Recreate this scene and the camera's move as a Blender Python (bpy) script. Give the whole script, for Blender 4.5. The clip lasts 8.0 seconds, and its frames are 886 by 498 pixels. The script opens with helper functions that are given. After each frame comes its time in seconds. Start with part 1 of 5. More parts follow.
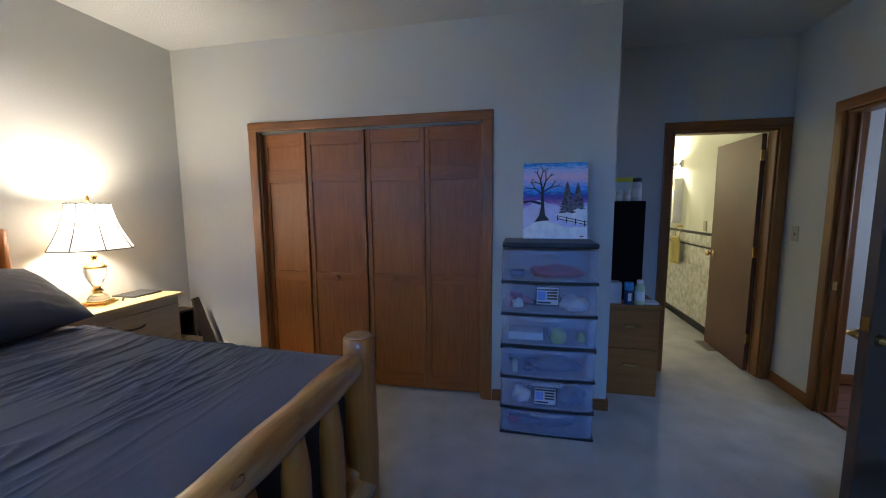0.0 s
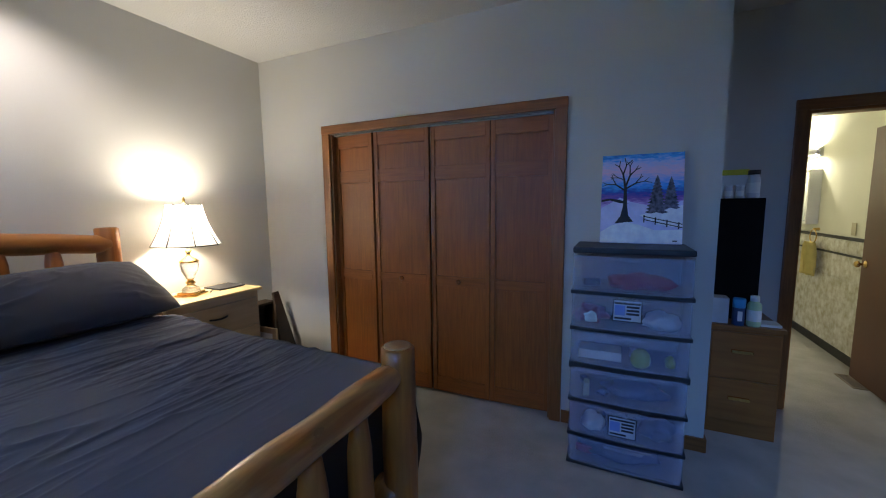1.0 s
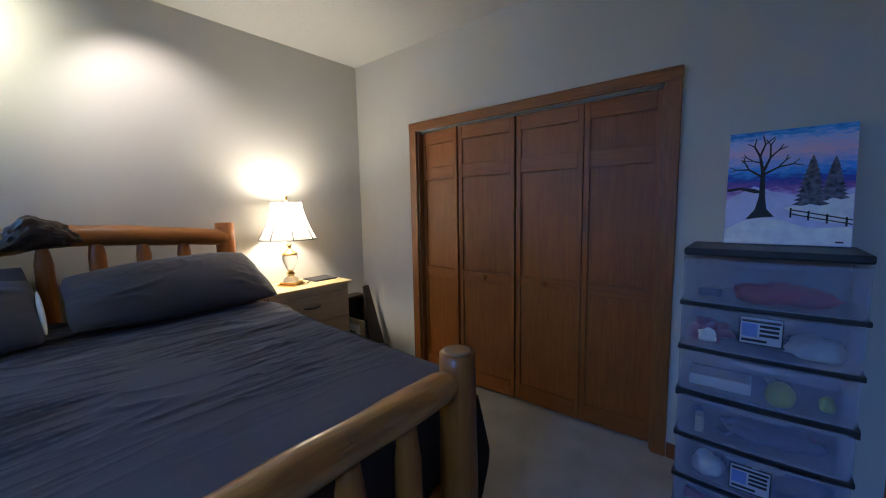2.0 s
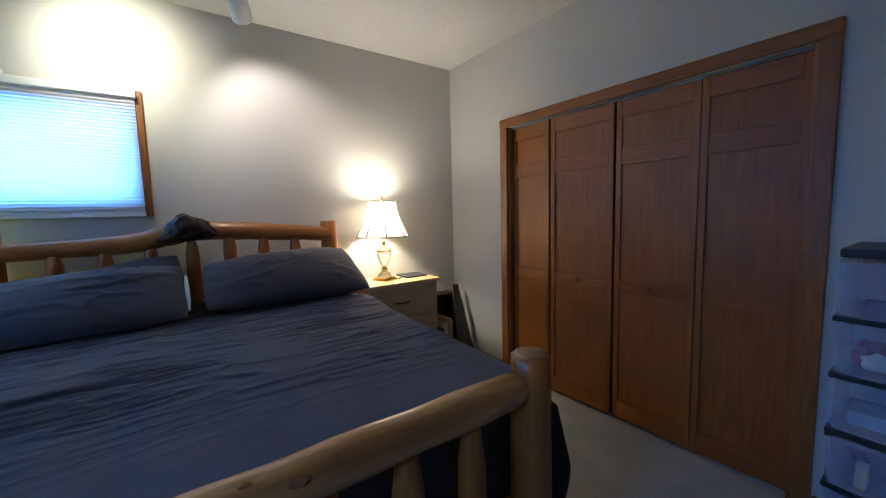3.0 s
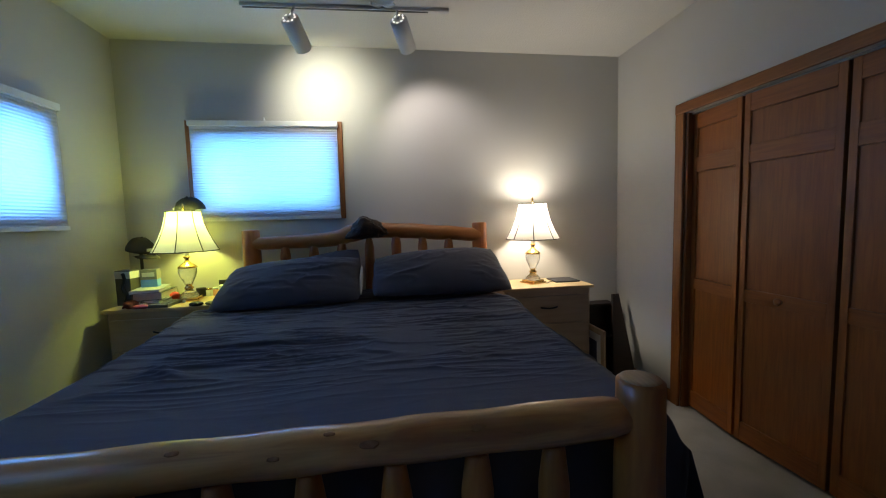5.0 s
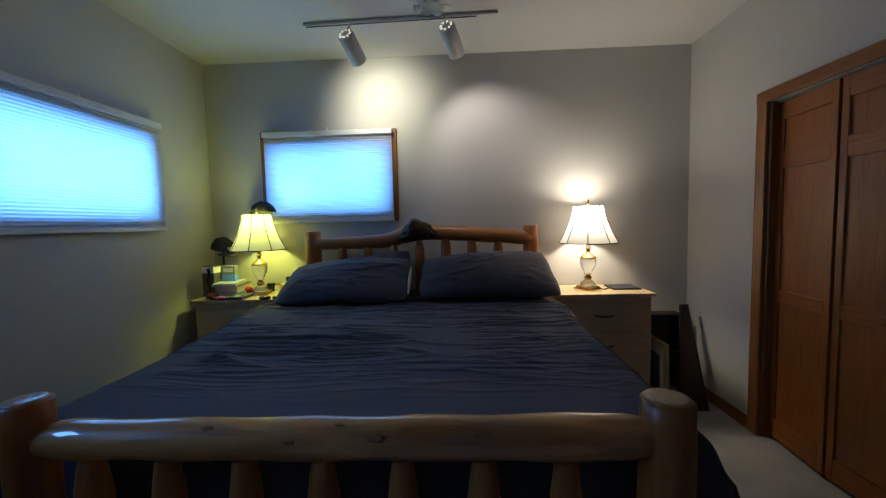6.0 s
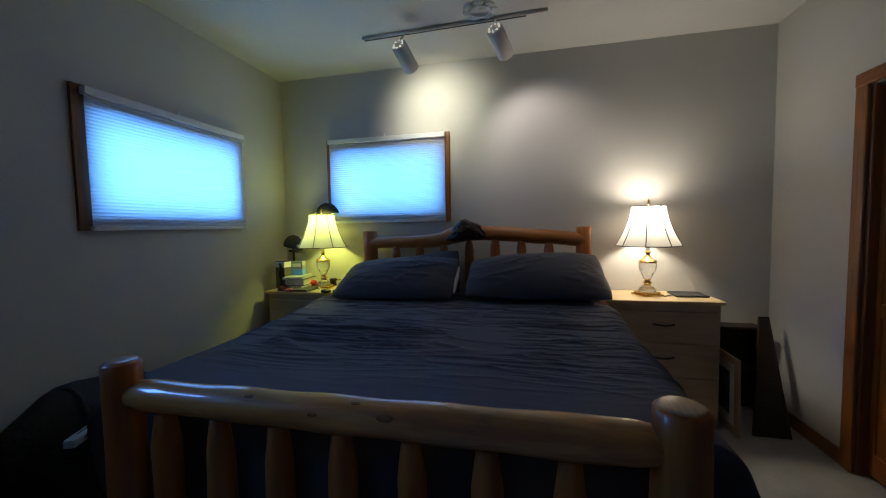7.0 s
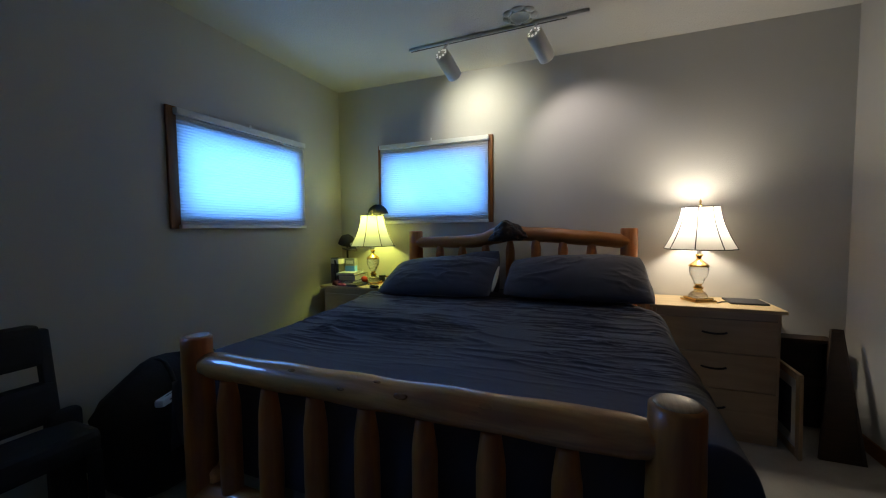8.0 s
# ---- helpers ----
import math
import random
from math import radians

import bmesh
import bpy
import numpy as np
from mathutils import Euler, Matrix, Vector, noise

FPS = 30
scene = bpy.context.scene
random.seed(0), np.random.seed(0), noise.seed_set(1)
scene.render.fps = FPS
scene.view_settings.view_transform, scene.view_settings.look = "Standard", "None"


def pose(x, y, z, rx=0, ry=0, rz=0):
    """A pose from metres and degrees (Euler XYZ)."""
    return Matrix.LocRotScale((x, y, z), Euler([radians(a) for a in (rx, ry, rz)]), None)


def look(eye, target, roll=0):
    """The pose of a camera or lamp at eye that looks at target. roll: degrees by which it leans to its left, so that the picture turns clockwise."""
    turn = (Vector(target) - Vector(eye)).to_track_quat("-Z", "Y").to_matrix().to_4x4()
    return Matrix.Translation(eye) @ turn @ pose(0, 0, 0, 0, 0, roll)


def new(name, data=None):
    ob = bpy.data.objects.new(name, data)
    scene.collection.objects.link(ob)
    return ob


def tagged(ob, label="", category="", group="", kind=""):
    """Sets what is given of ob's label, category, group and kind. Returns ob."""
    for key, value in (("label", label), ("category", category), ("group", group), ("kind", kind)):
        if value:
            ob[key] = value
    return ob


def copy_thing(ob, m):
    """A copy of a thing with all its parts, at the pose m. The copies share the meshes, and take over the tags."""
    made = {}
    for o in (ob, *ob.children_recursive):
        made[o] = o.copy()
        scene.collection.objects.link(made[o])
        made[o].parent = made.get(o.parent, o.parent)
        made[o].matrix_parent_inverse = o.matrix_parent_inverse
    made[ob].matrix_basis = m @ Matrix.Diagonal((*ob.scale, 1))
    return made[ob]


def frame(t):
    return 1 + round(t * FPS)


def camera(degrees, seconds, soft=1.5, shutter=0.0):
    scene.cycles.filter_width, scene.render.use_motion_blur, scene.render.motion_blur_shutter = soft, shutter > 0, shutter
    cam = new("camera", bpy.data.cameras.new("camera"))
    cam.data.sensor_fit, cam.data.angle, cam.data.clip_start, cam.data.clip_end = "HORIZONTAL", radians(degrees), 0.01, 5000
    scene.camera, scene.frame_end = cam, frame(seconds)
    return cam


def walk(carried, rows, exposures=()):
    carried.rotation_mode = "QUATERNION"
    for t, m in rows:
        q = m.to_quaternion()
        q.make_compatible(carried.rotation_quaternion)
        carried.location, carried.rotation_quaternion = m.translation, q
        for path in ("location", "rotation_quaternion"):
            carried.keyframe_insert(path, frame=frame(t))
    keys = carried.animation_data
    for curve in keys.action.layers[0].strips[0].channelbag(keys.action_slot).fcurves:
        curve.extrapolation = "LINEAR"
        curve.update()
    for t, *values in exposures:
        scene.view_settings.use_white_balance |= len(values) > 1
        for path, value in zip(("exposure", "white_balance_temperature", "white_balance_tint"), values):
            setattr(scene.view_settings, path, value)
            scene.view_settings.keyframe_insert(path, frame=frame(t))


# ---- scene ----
cam = camera(99.4, 8.0, soft=1.1)
PATH = [
    (0, (0.387, 0.23, 1.446), (-0.021, 2.175, 1.222), -0.4),
    (0.5, (0.437, 0.331, 1.442), (-0.17, 2.224, 1.219), -0.5),
    (1, (0.469, 0.434, 1.447), (-0.356, 2.242, 1.223), -0.6),
    (1.5, (0.492, 0.538, 1.436), (-0.565, 2.22, 1.21), -0.8),
    (3, (0.535, 0.714, 1.381), (-1.094, 1.857, 1.188), -1.5),
    (3.5, (0.563, 0.748, 1.372), (-1.205, 1.665, 1.185), -1.7),
    (4, (0.589, 0.805, 1.369), (-1.282, 1.491, 1.195), -1.7),
    (4.5, (0.624, 0.871, 1.373), (-1.313, 1.34, 1.208), -1.6),
    (6, (0.666, 1.085, 1.375), (-1.328, 1.0, 1.238), -1.4),
    (6.5, (0.677, 1.168, 1.367), (-1.301, 0.896, 1.241), -1.2),
    (7, (0.696, 1.244, 1.359), (-1.25, 0.797, 1.241), -1.0),
    (7.5, (0.729, 1.317, 1.361), (-1.174, 0.714, 1.245), -0.8),
    (8, (0.759, 1.396, 1.354), (-1.096, 0.658, 1.245), -0.6),
]
EXPOSURES = [(0.0, -0.05), (1.5, -0.42), (3.0, -0.56), (3.5, -0.65), (4.5, -1.05), (6.0, -1.48), (8.0, -1.68)]
walk(cam, [(t, look(eye, target, roll)) for t, eye, target, roll in PATH], EXPOSURES)

# ---- light ----
world = bpy.data.worlds.new("world")
scene.world = world
world.use_nodes = True
sky = world.node_tree.nodes.new("ShaderNodeTexSky")
sky.sky_type, sky.sun_disc = "NISHITA", False
sky.sun_elevation, sky.sun_rotation = radians(20), radians(0)
world.node_tree.links.new(sky.outputs[0], world.node_tree.nodes["Background"].inputs[0])
world.node_tree.nodes["Background"].inputs[1].default_value = 0.08


def lamp(name, kind, place, power, colour, **more):
    data = bpy.data.lights.new(name, kind)
    data.energy, data.color = power, colour
    for key, value in more.items():
        if key == "size":
            data.shape, data.size, data.size_y = "RECTANGLE", value[0], value[1]
        elif key == "soft":
            data.shadow_soft_size = value
        elif key == "spot":
            data.spot_size, data.spot_blend = radians(value[0]), value[1]
    ob = new(name, data)
    ob.matrix_world = place
    return ob


SKY_BLUE = (0.115, 0.38, 1.0)
WIN_POWER = 300
# daylight behind the blinds
lamp("window_daylight", "AREA", look((-3.10, 0.03, 1.85), (0, 0.03, 1.77)), WIN_POWER, SKY_BLUE, size=(2.4, 1.8))
lamp("window_daylight", "AREA", look((-1.325, -1.65, 1.81), (-1.325, 2, 1.73)), WIN_POWER, SKY_BLUE, size=(1.9, 1.8))
# added blue fill, slanting down through an unseen window assumed behind the camera
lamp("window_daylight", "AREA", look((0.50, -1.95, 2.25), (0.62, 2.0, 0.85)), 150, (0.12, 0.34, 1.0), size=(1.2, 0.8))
# daylight in the window of the hall
lamp("hall_daylight", "AREA", look((4.15, 2.6, 1.5), (2.6, 3.4, 1.2)), 18, (0.50, 0.65, 1.0), size=(0.8, 1.0))
# bulbs of the two bedside lamps
lamp("bulb", "POINT", pose(-2.24, 2.07, 1.405), 60, (1.0, 0.91, 0.76), soft=0.07)
lamp("bulb", "POINT", pose(-2.25, -0.505, 1.415), 42, (0.88, 1.0, 0.19), soft=0.07)
# track spots
lamp("spot_beam", "SPOT", look((-1.938, 0.441, 2.470), (-2.45, 0.50, 2.31)), 66, (1.0, 0.98, 0.78), spot=(112, 1.0), soft=0.025)
lamp("spot_beam", "SPOT", look((-1.938, 1.105, 2.488), (-2.45, 1.34, 1.94)), 40, (1.0, 0.90, 0.86), spot=(96, 0.8), soft=0.025)
# bathroom light bar
lamp("bath_bulb", "POINT", pose(2.345, 5.875, 1.98), 70, (1.0, 0.95, 0.72), soft=0.03)


# ---- materials ----
def mat(name, colour, rough=0.6, metal=0.0, vary=0.0, scale=8.0, bump=0.0, bump_scale=60.0, colour2=None, **more):
    m = bpy.data.materials.new(name)
    m.use_nodes = True
    n, l = m.node_tree.nodes, m.node_tree.links
    p = n["Principled BSDF"]
    p.inputs["Base Color"].default_value = (*colour, 1)
    p.inputs["Roughness"].default_value = rough
    p.inputs["Metallic"].default_value = metal
    for key, value in more.items():
        p.inputs[key.replace("_", " ")].default_value = value
    co = n.new("ShaderNodeTexCoord")
    if vary or colour2:
        t = n.new("ShaderNodeTexNoise")
        t.inputs["Scale"].default_value, t.inputs["Detail"].default_value = scale, 6
        l.new(co.outputs["Object"], t.inputs["Vector"])
        r = n.new("ShaderNodeValToRGB")
        r.color_ramp.elements[0].position, r.color_ramp.elements[1].position = 0.3, 0.7
        a = colour if colour2 else [c * (1 - vary) for c in colour]
        b = colour2 if colour2 else [min(1, c * (1 + vary)) for c in colour]
        r.color_ramp.elements[0].color, r.color_ramp.elements[1].color = (*a, 1), (*b, 1)
        l.new(t.outputs["Fac"], r.inputs["Fac"])
        l.new(r.outputs["Color"], p.inputs["Base Color"])
    if bump:
        t = n.new("ShaderNodeTexNoise")
        t.inputs["Scale"].default_value, t.inputs["Detail"].default_value = bump_scale, 5
        l.new(co.outputs["Object"], t.inputs["Vector"])
        b = n.new("ShaderNodeBump")
        b.inputs["Strength"].default_value, b.inputs["Distance"].default_value = bump, 0.01
        l.new(t.outputs["Fac"], b.inputs["Height"])
        l.new(b.outputs["Normal"], p.inputs["Normal"])
    return m


def wood(name, dark, light, rough=0.35, axis=2, stretch=14.0, scale=5.0, knots=0.0, bump=0.08, rough_var=0.1, coat=0.0):
    """Grain that runs along one axis, with a second, broader change of tone."""
    m = bpy.data.materials.new(name)
    m.use_nodes = True
    n, l = m.node_tree.nodes, m.node_tree.links
    p = n["Principled BSDF"]
    co, mp = n.new("ShaderNodeTexCoord"), n.new("ShaderNodeMapping")
    sc = [stretch] * 3
    sc[axis] = 0.9
    mp.inputs["Scale"].default_value = sc
    info = n.new("ShaderNodeObjectInfo")
    add = n.new("ShaderNodeVectorMath")
    mul = n.new("ShaderNodeVectorMath")
    mul.operation = "SCALE"
    mul.inputs["Scale"].default_value = 7.0
    comb = n.new("ShaderNodeCombineXYZ")
    for k in range(3):
        l.new(info.outputs["Random"], comb.inputs[k])
    l.new(comb.outputs[0], mul.inputs[0])
    l.new(co.outputs["Object"], add.inputs[0])
    l.new(mul.outputs[0], add.inputs[1])
    l.new(add.outputs[0], mp.inputs["Vector"])
    t = n.new("ShaderNodeTexNoise")
    t.inputs["Scale"].default_value, t.inputs["Detail"].default_value, t.inputs["Distortion"].default_value = scale, 8, 0.6
    l.new(mp.outputs[0], t.inputs["Vector"])
    r = n.new("ShaderNodeValToRGB")
    r.color_ramp.elements[0].position, r.color_ramp.elements[1].position = 0.32, 0.70
    r.color_ramp.elements[0].color, r.color_ramp.elements[1].color = (*dark, 1), (*light, 1)
    l.new(t.outputs["Fac"], r.inputs["Fac"])
    t2 = n.new("ShaderNodeTexNoise")
    t2.inputs["Scale"].default_value, t2.inputs["Detail"].default_value = 2.2, 3
    l.new(add.outputs[0], t2.inputs["Vector"])
    mx = n.new("ShaderNodeMix")
    mx.data_type, mx.blend_type = "RGBA", "MULTIPLY"
    mx.inputs["Factor"].default_value = 0.5
    r2 = n.new("ShaderNodeValToRGB")
    r2.color_ramp.elements[0].position, r2.color_ramp.elements[1].position = 0.35, 0.65
    r2.color_ramp.elements[0].color, r2.color_ramp.elements[1].color = (0.70, 0.66, 0.62, 1), (1, 1, 1, 1)
    l.new(t2.outputs["Fac"], r2.inputs["Fac"])
    l.new(r.outputs[0], mx.inputs["A"])
    l.new(r2.outputs[0], mx.inputs["B"])
    out = mx.outputs["Result"]
    if knots:
        v = n.new("ShaderNodeTexVoronoi")
        v.inputs["Scale"].default_value = knots
        mk = n.new("ShaderNodeMapping")
        ks = [1.0] * 3
        ks[axis] = 0.55
        mk.inputs["Scale"].default_value = ks
        l.new(add.outputs[0], mk.inputs["Vector"])
        l.new(mk.outputs[0], v.inputs["Vector"])
        rk = n.new("ShaderNodeValToRGB")
        rk.color_ramp.elements[0].position, rk.color_ramp.elements[1].position = 0.06, 0.17
        rk.color_ramp.elements[0].color, rk.color_ramp.elements[1].color = (0.22, 0.12, 0.07, 1), (1, 1, 1, 1)
        l.new(v.outputs["Distance"], rk.inputs["Fac"])
        mz = n.new("ShaderNodeMix")
        mz.data_type, mz.blend_type = "RGBA", "MULTIPLY"
        mz.inputs["Factor"].default_value = 0.85
        l.new(out, mz.inputs["A"])
        l.new(rk.outputs[0], mz.inputs["B"])
        out = mz.outputs["Result"]
    l.new(out, p.inputs["Base Color"])
    mr = n.new("ShaderNodeMapRange")
    mr.inputs["To Min"].default_value, mr.inputs["To Max"].default_value = rough - rough_var, rough + rough_var
    l.new(t.outputs["Fac"], mr.inputs["Value"])
    l.new(mr.outputs[0], p.inputs["Roughness"])
    p.inputs["Coat Weight"].default_value, p.inputs["Coat Roughness"].default_value = coat, 0.035
    p.inputs["Coat IOR"].default_value = 1.65
    b = n.new("ShaderNodeBump")
    b.inputs["Strength"].default_value, b.inputs["Distance"].default_value = bump, 0.004
    l.new(t.outputs["Fac"], b.inputs["Height"])
    l.new(b.outputs["Normal"], p.inputs["Normal"])
    return m


WALL = mat("wall_paint", (0.53, 0.512, 0.470), 0.75, vary=0.03, scale=1.5, bump=0.12, bump_scale=140)
CEIL = mat("ceiling_paint", (0.58, 0.57, 0.54), 0.85, vary=0.03, scale=1.2, bump=0.35, bump_scale=90)
CARPET = mat("carpet", (0.40, 0.38, 0.345), 0.95, bump=1.0, bump_scale=260, colour2=(0.53, 0.505, 0.47), scale=4.5)
TRIM = wood("oak_trim", (0.20, 0.066, 0.014), (0.30, 0.112, 0.026), 0.38, 2)
TRIM_X = wood("oak_trim_level_x", (0.20, 0.066, 0.014), (0.30, 0.112, 0.026), 0.38, 0)
TRIM_Y = wood("oak_trim_level_y", (0.20, 0.066, 0.014), (0.30, 0.112, 0.026), 0.38, 1)
DOOR = wood("fir_door", (0.225, 0.062, 0.008), (0.318, 0.101, 0.016), 0.42, 2)
DOOR_X = wood("fir_door_rail", (0.225, 0.062, 0.008), (0.318, 0.101, 0.016), 0.42, 0)
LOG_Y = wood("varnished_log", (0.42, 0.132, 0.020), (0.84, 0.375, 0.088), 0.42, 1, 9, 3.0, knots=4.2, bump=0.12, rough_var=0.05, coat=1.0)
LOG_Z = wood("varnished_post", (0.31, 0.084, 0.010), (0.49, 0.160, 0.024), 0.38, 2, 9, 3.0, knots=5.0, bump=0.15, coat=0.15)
HEAD_Y = wood("amber_log", (0.34, 0.115, 0.022), (0.45, 0.175, 0.040), 0.36, 1, 9, 3.0, knots=3.4, bump=0.15, coat=0.2)
BURL = mat("dark_burl", (0.012, 0.007, 0.005), 0.35, bump=0.9, bump_scale=40, colour2=(0.07, 0.03, 0.015), scale=25)
STAND = wood("pale_wood", (0.44, 0.32, 0.195), (0.52, 0.39, 0.245), 0.40, 1, 9, 3.0)
STAND_TOP = wood("pale_wood_top", (0.56, 0.40, 0.20), (0.72, 0.55, 0.30), 0.35, 1, 9, 3.0)
CHEST = wood("oak_chest", (0.27, 0.098, 0.020), (0.36, 0.140, 0.030), 0.40, 0, 9, 3.0)
FABRIC = mat("slate_bedding", (0.050, 0.046, 0.059), 0.9, bump=0.2, bump_scale=400, colour2=(0.062, 0.057, 0.071), scale=5, Sheen_Weight=0.12)
BLACK = mat("black_plastic", (0.012, 0.012, 0.014), 0.45, vary=0.3, bump=0.1)
BLACK_GLOSS = mat("black_gloss", (0.008, 0.008, 0.009), 0.2, vary=0.2)
BRASS = mat("brass", (0.75, 0.50, 0.18), 0.22, 1.0, vary=0.15, scale=40)
CHROME = mat("steel", (0.55, 0.55, 0.56), 0.25, 1.0, vary=0.1, scale=40)
WHITE = mat("white_paint", (0.75, 0.75, 0.74), 0.45, vary=0.04)
WHITE_METAL = mat("white_enamel", (0.55, 0.55, 0.56), 0.4, vary=0.04)
DARK_TRIM = mat("dark_piping", (0.045, 0.04, 0.03), 0.7, vary=0.2)
PAPER = mat("paper", (0.72, 0.71, 0.68), 0.8, vary=0.05)


def sheer(name, colour, share):
    """Thin cloth or film: part of the light goes through it, scattered."""
    m = bpy.data.materials.new(name)
    m.use_nodes = True
    n, l = m.node_tree.nodes, m.node_tree.links
    n.remove(n["Principled BSDF"])
    d, t, mx = n.new("ShaderNodeBsdfDiffuse"), n.new("ShaderNodeBsdfTranslucent"), n.new("ShaderNodeMixShader")
    tex, co = n.new("ShaderNodeTexNoise"), n.new("ShaderNodeTexCoord")
    tex.inputs["Scale"].default_value = 90
    l.new(co.outputs["Object"], tex.inputs["Vector"])
    r = n.new("ShaderNodeValToRGB")
    r.color_ramp.elements[0].color = (*[c * 0.93 for c in colour], 1)
    r.color_ramp.elements[1].color = (*colour, 1)
    l.new(tex.outputs["Fac"], r.inputs["Fac"])
    l.new(r.outputs[0], d.inputs["Color"])
    l.new(r.outputs[0], t.inputs["Color"])
    mx.inputs[0].default_value = share
    l.new(d.outputs[0], mx.inputs[1])
    l.new(t.outputs[0], mx.inputs[2])
    l.new(mx.outputs[0], n["Material Output"].inputs["Surface"])
    return m


SHADE = sheer("lampshade_cloth", (0.80, 0.77, 0.70), 0.32)
BLIND = sheer("cellular_blind", (0.80, 0.82, 0.84), 0.65)


def clear(name, colour, see, rough):
    """Frosted clear plastic: see-through film with a faint milky coat."""
    m = bpy.data.materials.new(name)
    m.use_nodes = True
    n, l = m.node_tree.nodes, m.node_tree.links
    p = n["Principled BSDF"]
    p.inputs["Base Color"].default_value = (*colour, 1)
    p.inputs["Roughness"].default_value = rough
    tex, co = n.new("ShaderNodeTexNoise"), n.new("ShaderNodeTexCoord")
    tex.inputs["Scale"].default_value = 9
    l.new(co.outputs["Object"], tex.inputs["Vector"])
    mr = n.new("ShaderNodeMapRange")
    mr.inputs["To Min"].default_value, mr.inputs["To Max"].default_value = see - 0.03, see + 0.03
    l.new(tex.outputs["Fac"], mr.inputs["Value"])
    tr, mx = n.new("ShaderNodeBsdfTransparent"), n.new("ShaderNodeMixShader")
    l.new(mr.outputs[0], mx.inputs[0])
    l.new(p.outputs[0], mx.inputs[1])
    l.new(tr.outputs[0], mx.inputs[2])
    l.new(mx.outputs[0], n["Material Output"].inputs["Surface"])
    return m


DRAWER = clear("frosted_plastic", (0.55, 0.56, 0.68), 0.66, 0.22)
FRONT = clear("clear_plastic", (0.44, 0.45, 0.62), 0.68, 0.16)
GLASS = mat("cut_glass", (0.95, 0.95, 0.92), 0.04, Transmission_Weight=0.82, IOR=1.40)


# ---- mesh helpers ----
def part(name, bm, material, parent=None, label="", smooth=False):
    me = bpy.data.meshes.new(name)
    bmesh.ops.recalc_face_normals(bm, faces=bm.faces)
    bm.to_mesh(me)
    bm.free()
    if smooth:
        for f in me.polygons:
            f.use_smooth = True
    me.materials.append(material)
    ob = new(name, me)
    ob.parent = parent
    if label:
        ob["label"] = label
    return ob


def thing(name, label, category, group="", at=None):
    ob = new(name)
    ob.empty_display_size = 0.05
    if at is not None:
        ob.matrix_world = at
    return tagged(ob, label, category, group)


def box(bm, x0, x1, y0, y1, z0, z1, bevel=0.0):
    r = bmesh.ops.create_cube(bm, size=1.0)
    vs = r["verts"]
    for v in vs:
        v.co = Vector(((x0 + x1) / 2 + v.co.x * (x1 - x0), (y0 + y1) / 2 + v.co.y * (y1 - y0), (z0 + z1) / 2 + v.co.z * (z1 - z0)))
    if bevel:
        es = list({e for v in vs for e in v.link_edges})
        bmesh.ops.bevel(bm, geom=es, offset=bevel, segments=2, affect="EDGES", profile=0.6)
    return vs


def boxes(*rows, bevel=0.0):
    bm = bmesh.new()
    for r in rows:
        box(bm, *r, bevel=bevel)
    return bm


def lathe(profile, segs=32, centre=(0, 0, 0)):
    """profile: (radius, height) rows from the bottom up."""
    bm = bmesh.new()
    rings = []
    for r, z in profile:
        rings.append([bm.verts.new((centre[0] + max(r, 0.0005) * math.cos(2 * math.pi * k / segs), centre[1] + max(r, 0.0005) * math.sin(2 * math.pi * k / segs), centre[2] + z)) for k in range(segs)])
    for a, b in zip(rings, rings[1:]):
        for k in range(segs):
            bm.faces.new((a[k], a[(k + 1) % segs], b[(k + 1) % segs], b[k]))
    bm.faces.new(rings[0][::-1])
    bm.faces.new(rings[-1])
    return bm


def log(points, radii, segs=20, rough=0.05, seed=0.0, cap=0.25):
    """A peeled log along points, slightly uneven, with rounded ends."""
    bm = bmesh.new()
    pts = [Vector(p) for p in points]
    rings = []
    for i, (p, r) in enumerate(zip(pts, radii)):
        d = (pts[min(i + 1, len(pts) - 1)] - pts[max(i - 1, 0)]).normalized()
        side = d.cross(Vector((0.31, 0.17, 0.93)) if abs(d.z) < 0.8 else Vector((1, 0, 0))).normalized()
        up = side.cross(d)
        ring = []
        for k in range(segs):
            a = 2 * math.pi * k / segs
            w = side * math.cos(a) + up * math.sin(a)
            q = p + w * r
            k2 = 1 + rough * (noise.noise(q * 5 + Vector((seed, seed * 2, 0))) + 0.5 * noise.noise(q * 17 + Vector((seed, 0, 3))))
            ring.append(bm.verts.new(p + w * r * k2))
        rings.append(ring)
    for a, b in zip(rings, rings[1:]):
        for k in range(segs):
            bm.faces.new((a[k], a[(k + 1) % segs], b[(k + 1) % segs], b[k]))
    for ring, p, q in ((rings[0], pts[0], pts[1]), (rings[-1], pts[-1], pts[-2])):
        d = (p - q).normalized()
        inner = [bm.verts.new(p + (v.co - p) * 0.80 + d * cap * (v.co - p).length) for v in ring]
        for k in range(segs):
            bm.faces.new((ring[k], ring[(k + 1) % segs], inner[(k + 1) % segs], inner[k]))
        bm.faces.new(inner)
    return bm


def straight(a, b, r0, r1, n=12, seed=0.0, rough=0.05, segs=20, cap=0.25):
    a, b = Vector(a), Vector(b)
    return log([a.lerp(b, k / n) for k in range(n + 1)], [r0 + (r1 - r0) * k / n for k in range(n + 1)], segs, rough, seed, cap)


def structure(name, bm, material, label, category, smooth=False):
    return tagged(part(name, bm, material, None, "", smooth), label, category, kind="structure")


